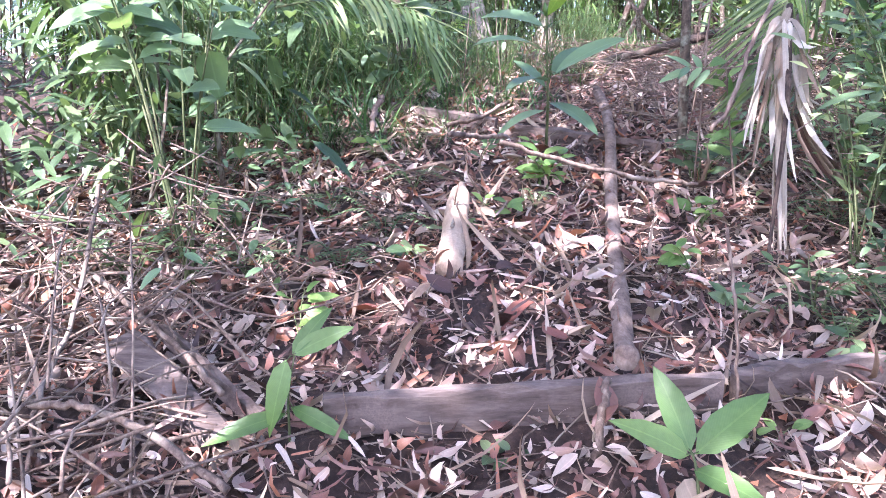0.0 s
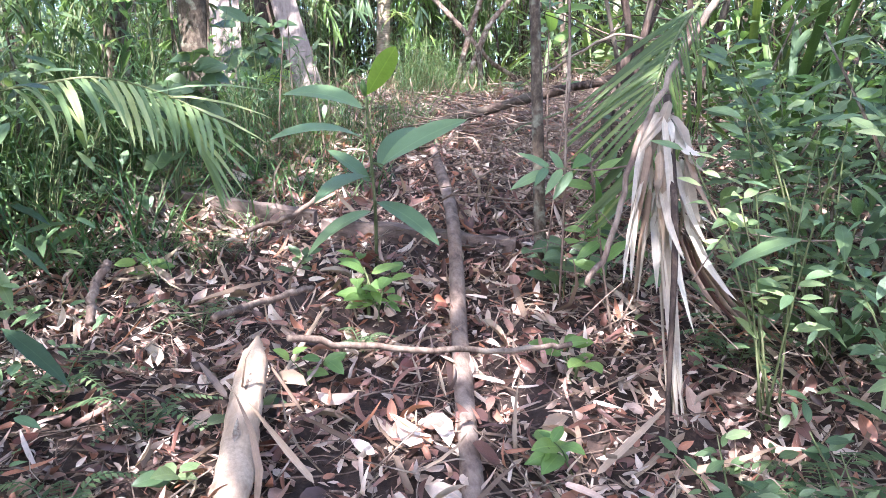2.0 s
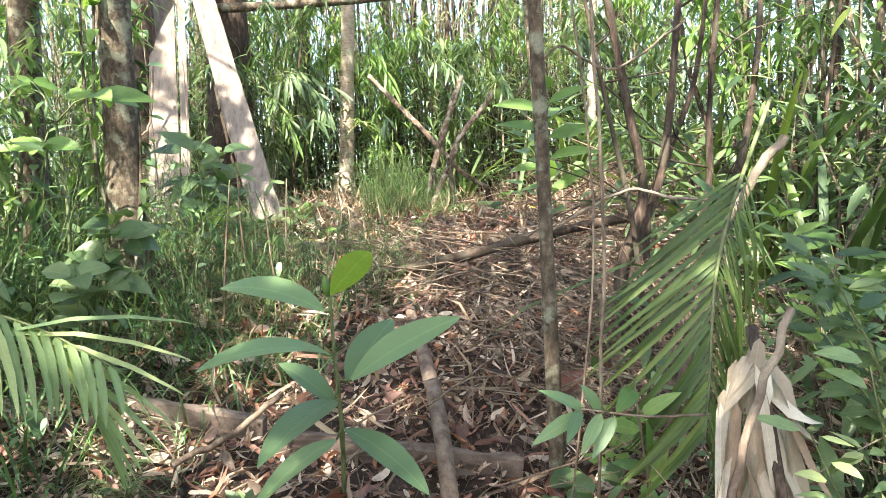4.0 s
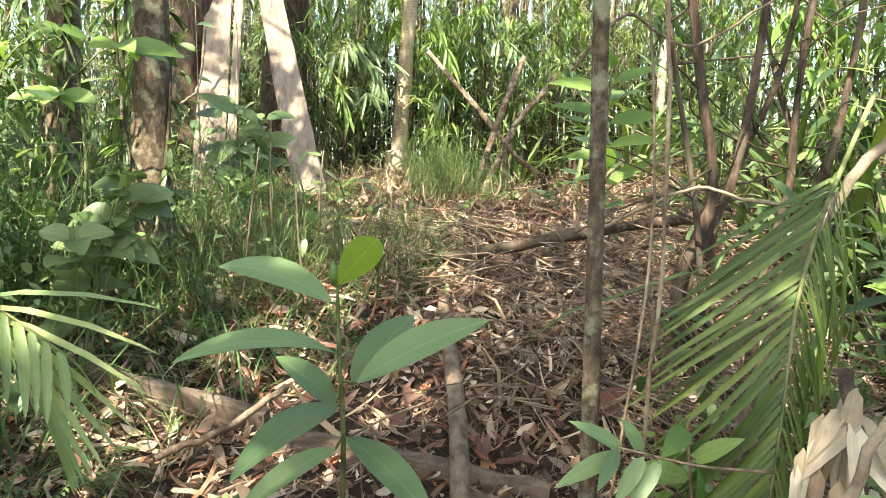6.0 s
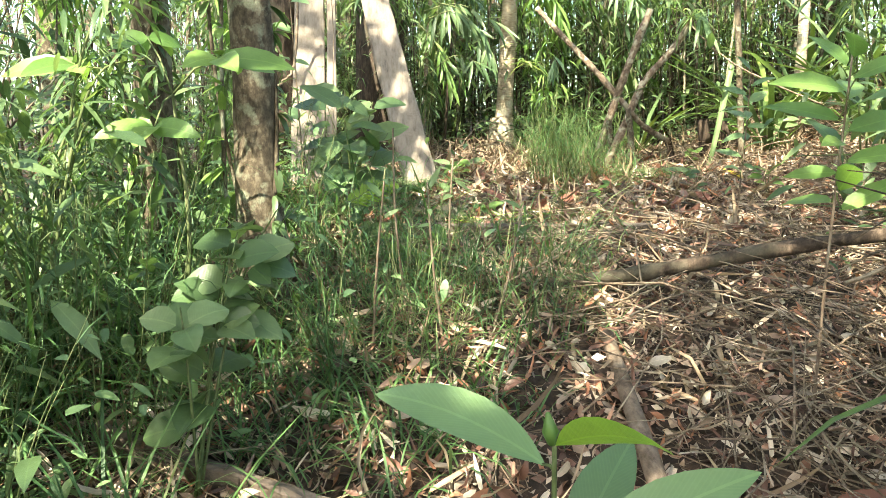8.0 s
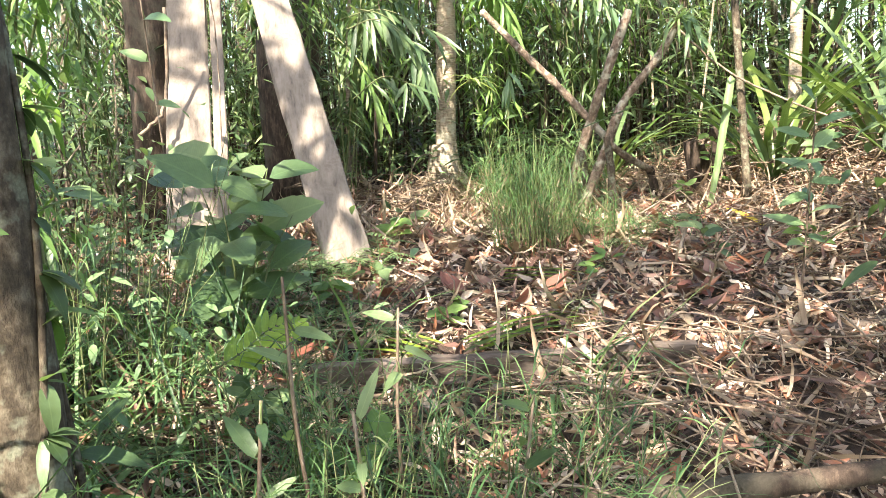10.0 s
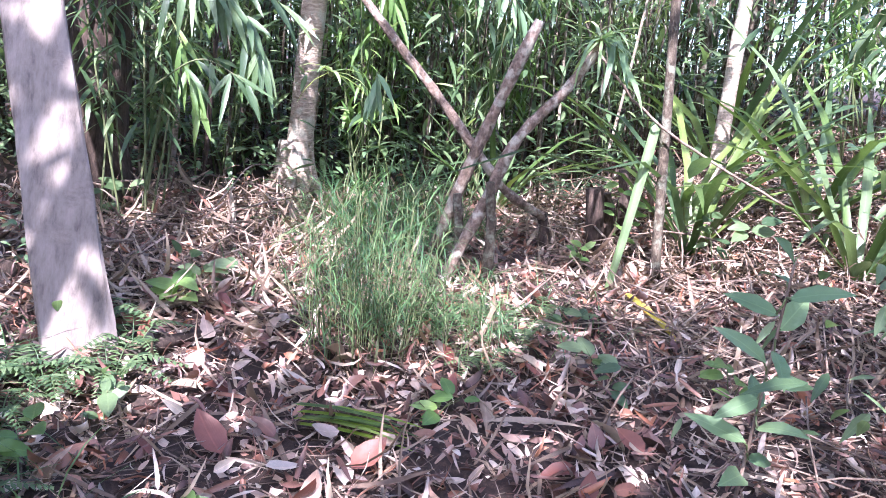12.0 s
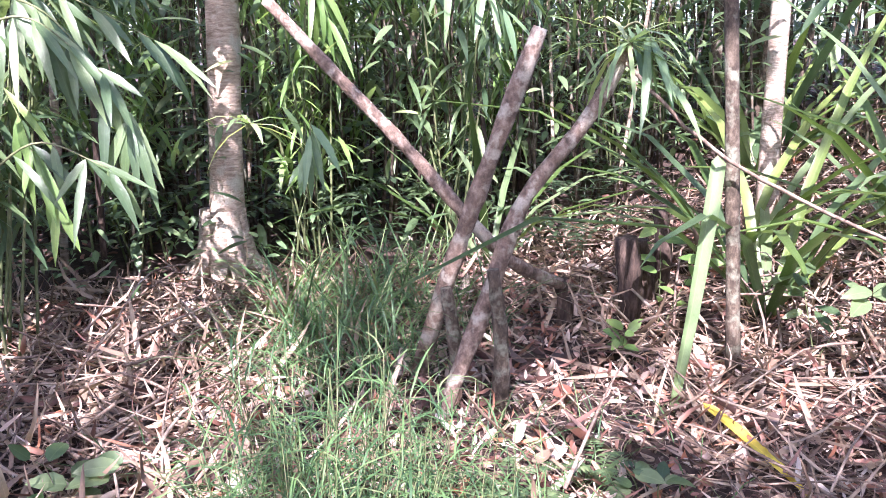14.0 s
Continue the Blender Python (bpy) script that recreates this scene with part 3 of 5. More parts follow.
def tree(x, y, h, r, material, label, lean=(0.0, 0.0), crown=2.4, leaves=500, flare=1.5, limbs=5, sides=14, name="tree", bend=0.05, tip=0.62):
    base = on_ground(x, y, -0.06)
    t = thing(name, base, label, "tree")
    k = 22
    u = np.linspace(0, 1, k)
    line = base + np.stack([lean[0] * h * u + bend * np.sin(u * 5 + x), lean[1] * h * u + bend * np.cos(u * 4 + y), h * u], 1) - (bend * np.sin(x), bend * np.cos(y), 0)
    rad = r * (1 - (1 - tip) * u) * (1 + (flare - 1) * np.exp(-u * h / 0.22)) * (1 + 0.04 * rng.normal(size=k))
    part("trunk", Build().tube(line, rad, sides, jitter=0.035), material, t)
    b = Build()
    for i in range(limbs):
        s = line[int(k * (0.72 + 0.26 * i / limbs))]
        a = i * 2.4 + x
        e = s + np.array((math.cos(a) * crown * 0.75, math.sin(a) * crown * 0.75, 0.9 + 0.3 * (i % 3)))
        part("limb", Build().tube(curve_pts([s, (s + e) / 2 + (0, 0, 0.25), e], 7), np.linspace(r * 0.45, r * 0.12, 7), 6), material, t)
        crown_leaves(b, e, crown * 0.62, leaves // limbs)
    crown_leaves(b, line[-1] + (0, 0, 0.5), crown * 0.7, leaves // 4)
    if b.v:
        part("crown", b, DARKGREEN, t, "dense dark green leaves")
    return t, line, rad


t0, line0, rad0 = tree(1.50, 11.85, 7.5, 0.095, PALEBARK, "slim tree with ringed pale bark and a spread root foot", (0.062, 0.01), 2.6, 80, 1.5, bend=0.012)
for i, (a, L) in enumerate(((-2.6, 0.42), (-1.9, 0.32), (-1.2, 0.30), (-0.5, 0.42), (0.4, 0.4), (2.6, 0.42), (1.6, 0.35))):
    c = np.array((1.50, 11.85, 0))
    pts = [c + (0.05 * math.cos(a), 0.05 * math.sin(a), float(ground_z(1.5, 11.75)) + 0.42),
           c + (0.13 * math.cos(a), 0.13 * math.sin(a), float(ground_z(1.5, 11.75)) + 0.16),
           c + (L * 0.6 * math.cos(a), L * 0.6 * math.sin(a), float(ground_z(1.5, 11.75)) + 0.05),
           c + (L * math.cos(a), L * math.sin(a), float(ground_z(1.5, 11.75)) - 0.05)]
    part("root", Build().tube(curve_pts(pts, 9), np.linspace(0.075, 0.022, 9), 8, jitter=0.07), PALEBARK, t0)
tree(0.10, 11.40, 9, 0.27, DARKBARK, "thick dark-barked tree behind the leaning boards", (0.0, 0.0), 3.0, 80, 1.25, 6, 18)
tree(-0.33, 6.22, 8, 0.098, BARK, "brown trunk wrapped in vines and moss beside the path", (-0.03, 0.0), 2.4, 380, 1.25)
tree(-0.95, 6.9, 8.5, 0.095, BARK, "brown-barked tree standing among grasses", (-0.01, 0.01), 2.6, 220, 1.2)
tree(-0.78, 10.3, 9, 0.19, DARKBARK, "dark trunk in the shade of the forest edge", (0.0, 0.0), 2.6, 120, 1.2)
tree(1.31, 4.28, 5.6, 0.027, BARK, "thin mottled brown tree beside the fallen pole", (-0.012, -0.01), 1.6, 120, 1.3, 4, 10, bend=0.015)
tree(3.45, 9.80, 6.5, 0.030, BARK, "thin brown tree at the edge of the clearing", (-0.05, 0.03), 1.8, 60, 1.3, 4, 10, bend=0.02)
tree(4.55, 10.95, 6.5, 0.055, PALEBARK, "thin pale-barked tree leaning among strap leaves", (0.04, 0.05), 1.8, 60, 1.4, 4, 10, bend=0.05)
# crowns below y 8 are denser for shade; last two trees stand unseen
for x, y, r in ((2.6, 13.6, 0.07), (3.9, 13.0, 0.05), (0.4, 14.2, 0.09), (5.6, 12.4, 0.08), (6.4, 9.4, 0.10), (-2.6, 9.8, 0.13), (-3.2, 2.6, 0.12),
                (4.6, 4.2, 0.12), (4.1, 7.2, 0.06), (3.2, 15.0, 0.06), (1.4, 16.2, 0.10), (-1.6, 13.4, 0.12), (5.0, 15.0, 0.1), (-0.6, 17.0, 0.1), (3.0, -1.5, 0.12), (-2.6, -1.5, 0.14)):
    tree(x, y, rng.uniform(7, 9.5), r, BARK if rng.random() < 0.6 else DARKBARK, "slender forest tree with brown bark behind the undergrowth", (rng.normal() * 0.02, rng.normal() * 0.02), 2.8, 420 if y < 8 else 40, 1.25, 5, 10)
# dense crown out of view, added to keep sun off the leaning boards
tree(-2.1, 5.3, 8.0, 0.08, BARK, "slender brown tree with a dense crown added overhead to shade the boards", (0.01, 0.04), 2.4, 900, 1.25, 6, 10)
# unseen trees added beside and behind the start to shade the lower ground
for x, y in ((-1.9, 0.6), (0.9, -2.4), (2.9, 1.2), (-1.9, -3.8)):
    tree(x, y, 7.8, 0.10, BARK, "unseen brown tree added to shade the lower path", (0.0, 0.0), 2.8, 650, 1.25, 6, 10)

# unseen tree added so its crown shades the ground right of the path
tree(-1.35, -0.7, 7.8, 0.09, BARK, "unseen brown tree with a small crown, added to shade the slope", (0.0, 0.0), 1.3, 300, 1.25, 5, 10)
# added out of view, leaning inward so its crown shades the clearing
tree(-2.5, 3.6, 7.6, 0.09, BARK, "unseen leaning brown tree added over the path to shade the clearing", (0.28, 0.05), 1.8, 300, 1.25, 5, 10)


def climber(x, y, r, h, label, seed):
    g = np.random.default_rng(seed)
    base = on_ground(x, y)
    t = thing("climber", base, label, "vine")
    for k in range(4):
        u = np.linspace(0, 1, 24)
        a = k * 1.6 + u * g.uniform(1.5, 5)
        p = base + np.stack([np.cos(a) * (r + 0.015) - 0.03 * u * h, np.sin(a) * (r + 0.015), u * h], 1)
        part("vine_stem", Build().tube(p, np.linspace(0.010, 0.006, 24), 5), BARK, t)
        b = Build()
        m = 80
        i = g.integers(1, 24, m)
        D = np.stack([np.cos(a[i]), np.sin(a[i]), g.normal(size=m) * 0.4 - 0.4], 1) + g.normal(size=(m, 3)) * 0.5
        b.leaves(p[i], D, (0, 0, 1), g.uniform(0.05, 0.14, m), g.uniform(0.02, 0.06, m), 0.6, OVATE, 0.2)
        tagged(part("leaves", b, GREEN if k % 2 else LIGHTGREEN, t), kind="stuff")


climber(-0.33, 6.22, 0.11, 2.6, "green climbing vine twisting up a brown trunk", 1)
climber(-0.95, 6.9, 0.12, 2.4, "leafy vine climbing a brown trunk", 2)
rough_pole("mossy_log", [on_ground(-0.66, 10.40, 0.06), on_ground(-0.35, 10.18, 0.05), on_ground(0.01, 9.81, 0.02)], 0.11, 0.08, DARKBARK, "short thick dark mossy log lying behind the board", "log", 10, 10)
rough_pole("dark_branch", [on_ground(0.02, 8.55, 0.03), on_ground(0.26, 8.78, 0.05), on_ground(0.54, 8.84, 0.05), on_ground(0.81, 9.1, 0.04), on_ground(1.02, 9.2, 0.03)], 0.036, 0.024, DARKBARK,
           "dark fallen branch on the litter by the boards", "branch", 8, 16, 0.1)
rough_pole("pale_stick", [on_ground(0.69, 9.45, 0.03), on_ground(0.96, 9.50, 0.03), on_ground(1.27, 9.42, 0.02)], 0.018, 0.012, POLE, "pale dry stick lying on the litter", "branch", 7, 10)
rough_pole("pale_stick", [on_ground(0.66, 9.31, 0.03), on_ground(0.85, 9.48, 0.04), on_ground(1.16, 9.49, 0.02)], 0.022, 0.014, POLE, "pale peeling stick lying on the litter", "branch", 7, 10)



def bare_shrub():
    base = on_ground(2.2, 5.05)
    t = thing("bare_shrub", base, "clump of thick dark crooked stems beside the path", "shrub")
    stems = (([(1.92, 5.00, 1.78), (2.05, 5.00, 2.16), (1.98, 5.00, 2.59), (1.89, 5.00, 3.08)], 0.030),
             ([(1.99, 5.05, 1.82), (2.15, 5.05, 2.20), (2.23, 5.05, 2.61), (2.31, 5.10, 3.13)], 0.027),
             ([(2.36, 5.10, 1.86), (2.45, 5.10, 2.20), (2.46, 5.10, 2.55), (2.52, 5.10, 3.14)], 0.022),
             ([(1.98, 4.95, 1.96), (1.92, 4.95, 2.29), (1.84, 4.95, 2.65), (1.76, 4.95, 3.06)], 0.015),
             ([(2.17, 5.20, 1.99), (2.30, 5.20, 2.37), (2.44, 5.20, 2.70), (2.52, 5.20, 3.12)], 0.020),
             ([(2.64, 5.30, 1.98), (2.79, 5.30, 2.41), (2.87, 5.30, 2.87), (2.90, 5.30, 3.21)], 0.024))
    for pts, r in stems:
        foot = np.array(pts[0])
        foot[2] = float(ground_z(foot[0], foot[1])) - 0.05
        p = curve_pts([foot * 0.6 + base * 0.4 - (0, 0, 0.03), *pts], 22)
        part("stem", Build().tube(p, np.linspace(r * 1.05, r * 0.55, 22) * (1 + 0.06 * rng.normal(size=22)), 8, jitter=0.04), DARKBARK, t)
        for _ in range(5):
            s = p[rng.integers(7, 21)]
            e2 = s + np.array((rng.normal() * 0.35, rng.normal() * 0.15, rng.normal() * 0.25))
            part("side_twig", Build().tube(curve_pts([s, (s + e2) / 2 + rng.normal(size=3) * 0.05, e2], 7), np.linspace(0.006, 0.0015, 7), 5), DARKBARK, t)


bare_shrub()

# ---- plants ----


def leafy_plant(name, stem_pts, leaves, material, label, category="plant", r=0.008, group="", prof=OVATE, stem_material=None, face=(0, -0.7, 0.75)):
    """A plant with a stem and single leaves: each has foot, tip, width, droop."""
    p = curve_pts(stem_pts, 10)
    t = thing(name, p[0], label, category, group)
    part("stem", Build().tube(p, np.linspace(r, r * 0.5, 10), 6), stem_material or STEM, t)
    for foot, tip, w, droop in leaves:
        foot, tip = np.array(foot, float), np.array(tip, float)
        k = np.argmin(np.linalg.norm(p - foot, axis=1))
        d = tip - foot
        L = np.linalg.norm(d)
        start = foot + d * 0.04
        d = unit(d) + np.array((0, 0, droop * 0.5))
        b = Build().leaves(start, d, face, L, w, droop, prof, 0.22, rng.normal() * 0.25)
        blade = part("leaf", b, material, t)
        part("leaf_stalk", Build().tube([p[k], (p[k] + start) / 2 + (0, 0, 0.005), start + unit(tip - foot) * 0.01], [r * 0.5, r * 0.4, r * 0.35], 5), STEM, blade)
    return t


leafy_plant("sapling", [(0.58, 4.40, 1.13), (0.575, 4.32, 1.45), (0.555, 4.24, 1.70), (0.545, 4.2, 1.91)],
            [((0.55, 4.22, 1.84), (0.19, 4.41, 1.925), 0.115, 0.7), ((0.585, 4.27, 1.60), (0.965, 4.23, 1.795), 0.125, 0.45), ((0.585, 4.28, 1.59), (0.80, 4.50, 1.77), 0.12, 0.4),
             ((0.56, 4.22, 1.71), (0.19, 3.95, 1.735), 0.105, 0.9), ((0.565, 4.30, 1.53), (0.39, 4.30, 1.68), 0.11, 0.3), ((0.56, 4.24, 1.57), (0.33, 3.84, 1.50), 0.13, 0.5),
             ((0.57, 4.30, 1.46), (0.78, 4.05, 1.28), 0.105, 0.7), ((0.57, 4.32, 1.42), (0.30, 4.15, 1.24), 0.10, 0.8)],
            BLUEGREEN, "young tree with long matt green leaves growing by the step", "sapling", 0.009, face=(0, -0.4, 1), prof=LONG)
top_leaf = Build().leaves((0.545, 4.19, 1.90), (0.13, -0.38, 0.24), (0.52, 0.5, 0.74), 0.44, 0.085, 0.45, LONG, 0.25)
part("young_leaf", top_leaf, YOUNG, [o for o in scene.objects if o.name == "sapling"][0], "bright yellow-green young leaf")
part("bud", Build().tube([(0.54, 4.2, 1.90), (0.535, 4.19, 1.93), (0.53, 4.19, 1.965)], [0.008, 0.016, 0.004], 7), LIGHTGREEN, [o for o in scene.objects if o.name == "sapling"][0], "pale green bud")


def bush(name, x, y, h, spread, n_stems, per_stem, L, wr, material, label, category="shrub", prof=OVATE, droop=0.5, r=0.006, seed=1, up=0.35, low=0.25):
    """A shrub: stems with a leaf at each node; each leaf a part while they are few, else joined."""
    g = np.random.default_rng(seed)
    base = on_ground(x, y, -0.02)
    t = thing(name, base, label, category)
    joined = Build()
    for i in range(n_stems):
        a = g.uniform(0, 2 * math.pi)
        tip = base + np.array((math.cos(a) * spread * g.uniform(0.3, 1), math.sin(a) * spread * g.uniform(0.3, 1), h * g.uniform(0.65, 1)))
        p = curve_pts([base + g.normal(size=3) * (0.02, 0.02, 0), base * 0.5 + tip * 0.5 + (0, 0, h * 0.12), tip], 12)
        part("stem", Build().tube(p, np.linspace(r, r * 0.35, 12), 5), STEM, t)
        for j in range(per_stem):
            u = g.uniform(low, 1)
            foot = p[min(11, int(u * 11.99))]
            b2 = g.uniform(0, 2 * math.pi)
            d = np.array((math.cos(b2), math.sin(b2), g.normal() * 0.3 + up))
            l = L * g.uniform(0.6, 1.15)
            b = Build() if n_stems * per_stem <= 60 else joined
            b.leaves(foot + unit(d) * 0.02, d, (0, -0.6, 0.85), l, l * g.uniform(*wr), droop + g.normal() * 0.2, prof, 0.2, g.normal() * 0.3)
            if b is not joined:
                part("leaf", b, material, t)
    if joined.v:
        tagged(part("leaves", joined, material, t), kind="stuff")
    return t


bush("round_leaf_shrub", -0.36, 5.12, 0.95, 0.32, 5, 9, 0.15, (0.7, 0.95), GREEN, "shrub with broad rounded matt green leaves", seed=3, droop=0.7)
bush("broad_leaf_shrub", -0.98, 2.9, 1.42, 0.5, 8, 7, 0.20, (0.42, 0.52), BLUEGREEN, "shrub with large pale green drooping leaves", seed=5, droop=0.7, low=0.42)
bush("broad_leaf_shrub", 0.0, 7.7, 0.85, 0.36, 5, 7, 0.30, (0.45, 0.58), GREEN, "low plant with large dull green leaves beside the boards", seed=8, droop=0.6)
bush("low_plant", 0.53, 3.98, 0.26, 0.16, 5, 5, 0.13, (0.4, 0.5), LIGHTGREEN, "low bright green seedling cluster on the litter", seed=11)
bush("low_plant", 1.15, 3.45, 0.18, 0.10, 3, 3, 0.12, (0.5, 0.7), LIGHTGREEN, "small bright green seedling near the dead frond", seed=12)
bush("low_plant", 1.32, 4.0, 0.25, 0.14, 4, 5, 0.11, (0.6, 0.8), GREEN, "low dark green heart-leaved plant", seed=13)
leafy_plant("seedling", [on_ground(0.62, 1.72), on_ground(0.61, 1.74, 0.12), on_ground(0.60, 1.75, 0.16)],
            [(on_ground(0.60, 1.75, 0.15), on_ground(0.40, 1.70, 0.25), 0.075, 0.5), (on_ground(0.60, 1.75, 0.15), on_ground(0.53, 1.86, 0.30), 0.075, 0.4),
             (on_ground(0.60, 1.75, 0.15), on_ground(0.83, 1.82, 0.24), 0.09, 0.4), (on_ground(0.60, 1.75, 0.12), on_ground(0.72, 1.6, 0.12), 0.07, 0.5)],
            LIGHTGREEN, "bright green seedling with four broad leaves", r=0.005)
leafy_plant("seedling", [on_ground(-0.42, 2.0), on_ground(-0.42, 2.0, 0.15), on_ground(-0.40, 2.0, 0.26)],
            [(on_ground(-0.42, 2.0, 0.10), on_ground(-0.62, 1.9, 0.05), 0.06, 0.5), (on_ground(-0.42, 2.0, 0.12), on_ground(-0.26, 1.92, 0.06), 0.05, 0.5),
             (on_ground(-0.42, 2.0, 0.26), on_ground(-0.46, 1.93, 0.08), 0.075, 0.4), (on_ground(-0.41, 2.0, 0.26), on_ground(-0.24, 2.0, 0.33), 0.06, 0.4),
             (on_ground(-0.41, 2.0, 0.26), on_ground(-0.30, 2.06, 0.36), 0.05, 0.4)],
            LIGHTGREEN, "small seedling with fresh green leaves beside the step", r=0.004)


def sapling_at(x, y, h, leaves, L, material, label, seed, lean=(0, 0), w=0.3, prof=LANCE, low=0.35):
    g = np.random.default_rng(seed)
    b0 = on_ground(x, y, -0.03)
    tip = b0 + (lean[0], lean[1], h)
    rows = []
    for i in range(leaves):
        u = low + (1 - low) * (i + 0.5) / leaves
        foot = b0 + (tip - b0) * u
        a = i * 2.4 + seed
        l = L * g.uniform(0.7, 1.15)
        rows.append((foot, foot + np.array((math.cos(a) * l, math.sin(a) * l, g.normal() * 0.05 + 0.03)), l * w, 0.5 + g.normal() * 0.15))
    return leafy_plant("sapling", [b0, b0 * 0.5 + tip * 0.5 + g.normal(size=3) * 0.015, tip], rows, material, label, "sapling", 0.007, prof=prof, stem_material=TWIG)


sapling_at(2.40, 7.58, 1.02, 14, 0.17, BLUEGREEN, "thin dark-stemmed sapling with dull green leaves", 4, (0.05, -0.02), 0.36)
sapling_at(1.70, 5.35, 1.30, 16, 0.24, LIGHTGREEN, "slender sapling with light green leaves beside a thin tree", 6, (0.0, -0.1), 0.34, low=0.6)
sapling_at(1.42, 3.72, 0.75, 12, 0.12, LIGHTGREEN, "young shrub with fresh green pointed leaves", 9, (-0.1, 0.0), 0.42, OVATE)
for k, (x, y, h, sp, ns, per, L, m) in enumerate(((1.72, 3.15, 1.0, 0.36, 7, 12, 0.10, PALELEAF), (2.1, 3.4, 1.25, 0.45, 9, 18, 0.11, GREEN), (1.95, 2.75, 0.8, 0.4, 8, 15, 0.09, GREEN),
                                                  (2.35, 4.0, 1.3, 0.45, 8, 18, 0.12, LIGHTGREEN), (1.55, 2.45, 0.45, 0.3, 7, 9, 0.07, GREEN), (1.35, 2.75, 0.25, 0.22, 5, 8, 0.07, GREEN))):
    bush("leafy_shrub", x, y, h, sp, ns, per, L, (0.3, 0.45), m, "leafy shrub with small pointed green leaves beside the path", seed=60 + k, r=0.005, prof=LANCE)


def palmate_plant():
    b0 = on_ground(-0.62, 5.9, -0.03)
    t = thing("palmate_plant", b0, "tall seedling with large hand-shaped light green leaves", "plant")
    tip = np.array((-0.55, 5.8, 2.62))
    part("stem", Build().tube(curve_pts([b0, (b0 + tip) / 2 + (0.05, 0, 0), tip], 10), np.linspace(0.012, 0.006, 10), 6), STEM, t)
    for e, R in (((-0.36, 5.72, 2.74), 0.24), ((-0.85, 5.7, 2.72), 0.22), ((-0.55, 5.55, 2.5), 0.2), ((-0.7, 6.05, 2.85), 0.2)):
        e = np.array(e)
        part("stalk", Build().tube([tip, (tip + e) / 2 + (0, 0, 0.03), e], [0.005, 0.004, 0.003], 5), STEM, t)
        out = unit((e - tip) * (1, 1, 0))
        s = np.array((out[1], -out[0], 0))
        b = Build()
        for k, (a, l) in enumerate(((-1.6, 0.6), (-0.85, 0.85), (0, 1.0), (0.85, 0.85), (1.6, 0.6))):
            b.leaves(e, out * math.cos(a) + s * math.sin(a) + (0, 0, 0.05), (0, -1, 0.7), R * l * 1.2, R * 0.42, 0.7, OVATE, 0.15)
        part("leaf", b, LIGHTGREEN, t)


palmate_plant()


def frond(name, pts, n, L, w, material, label, droop=0.8, side=1.0, sweep=0.9, rachis=0.007, up=(0, 0, 1), one_side=False, rachis_material=None, taper=0.5, hang=0.3, first=3):
    """A feather palm or fern leaf: a rib with a leaflet at each node on both sides."""
    p = curve_pts(pts, n + 6)
    t = thing(name, p[0], label, "palm frond" if L > 0.15 else "fern")
    part("rib", Build().tube(p, np.linspace(rachis, rachis * 0.3, len(p)), 6), rachis_material or STEM, t)
    tan = unit(np.gradient(p, axis=0))
    for i in range(first, n + 5):
        u = (i - 3) / (n + 1)
        s = unit(np.cross(tan[i], up))
        l = L * (0.55 + 0.45 * math.sin(math.pi * min(1, 0.25 + u * 0.75))) * (1 - taper * u ** 3)
        for sg in (-1, 1):
            d = s * sg * side + tan[i] * sweep + np.array((0, 0, -hang)) + rng.normal(size=3) * 0.06
            b = Build().leaves(p[i], d, up, l * rng.uniform(0.9, 1.08), w * rng.uniform(0.85, 1.15), droop + rng.normal() * 0.12, STRAP, 0.25, rng.normal() * 0.15)
            part("leaflet", b, material, t)
    return t


FR = [(2.23, 4.35, 2.51), (2.04, 4.20, 2.31), (1.83, 4.00, 2.14), (1.68, 3.85, 1.99), (1.59, 3.75, 1.87), (1.53, 3.68, 1.68), (1.46, 3.60, 1.52)]
frond("palm_frond", FR, 42, 0.56, 0.0145, PALM, "drooping green palm frond hanging beside the path", 0.75, 0.9, 0.5, 0.009, (0.3, -0.75, 0.6), hang=0.85, taper=0.1, first=11)
leafy_plant("leafy_twig", [(1.40, 3.50, 1.62), (1.29, 3.60, 1.60), (1.15, 3.70, 1.61)],
            [((1.17, 3.70, 1.60), (1.04, 3.70, 1.66), 0.04, 0.4), ((1.16, 3.70, 1.60), (1.01, 3.65, 1.53), 0.042, 0.4), ((1.15, 3.70, 1.61), (1.08, 3.60, 1.55), 0.035, 0.4),
             ((1.21, 3.70, 1.59), (1.16, 3.70, 1.67), 0.037, 0.3), ((1.19, 3.65, 1.61), (1.12, 3.60, 1.52), 0.037, 0.4), ((1.23, 3.65, 1.60), (1.15, 3.60, 1.50), 0.037, 0.4)],
            BLUEGREEN, "thin twig with paired fresh green leaves", r=0.004, stem_material=TWIG)
frond("palm_frond", [(-0.85, 4.10, 1.93), (-0.63, 4.05, 1.96), (-0.42, 3.95, 1.97), (-0.20, 3.85, 1.91), (0.01, 3.75, 1.80)], 21, 0.34, 0.021, PALELEAF,
      "arching green palm frond with hanging leaflets over the path edge", 0.75, 0.6, 0.9, 0.007, (0, 0.1, 1), hang=0.5, taper=0.2)


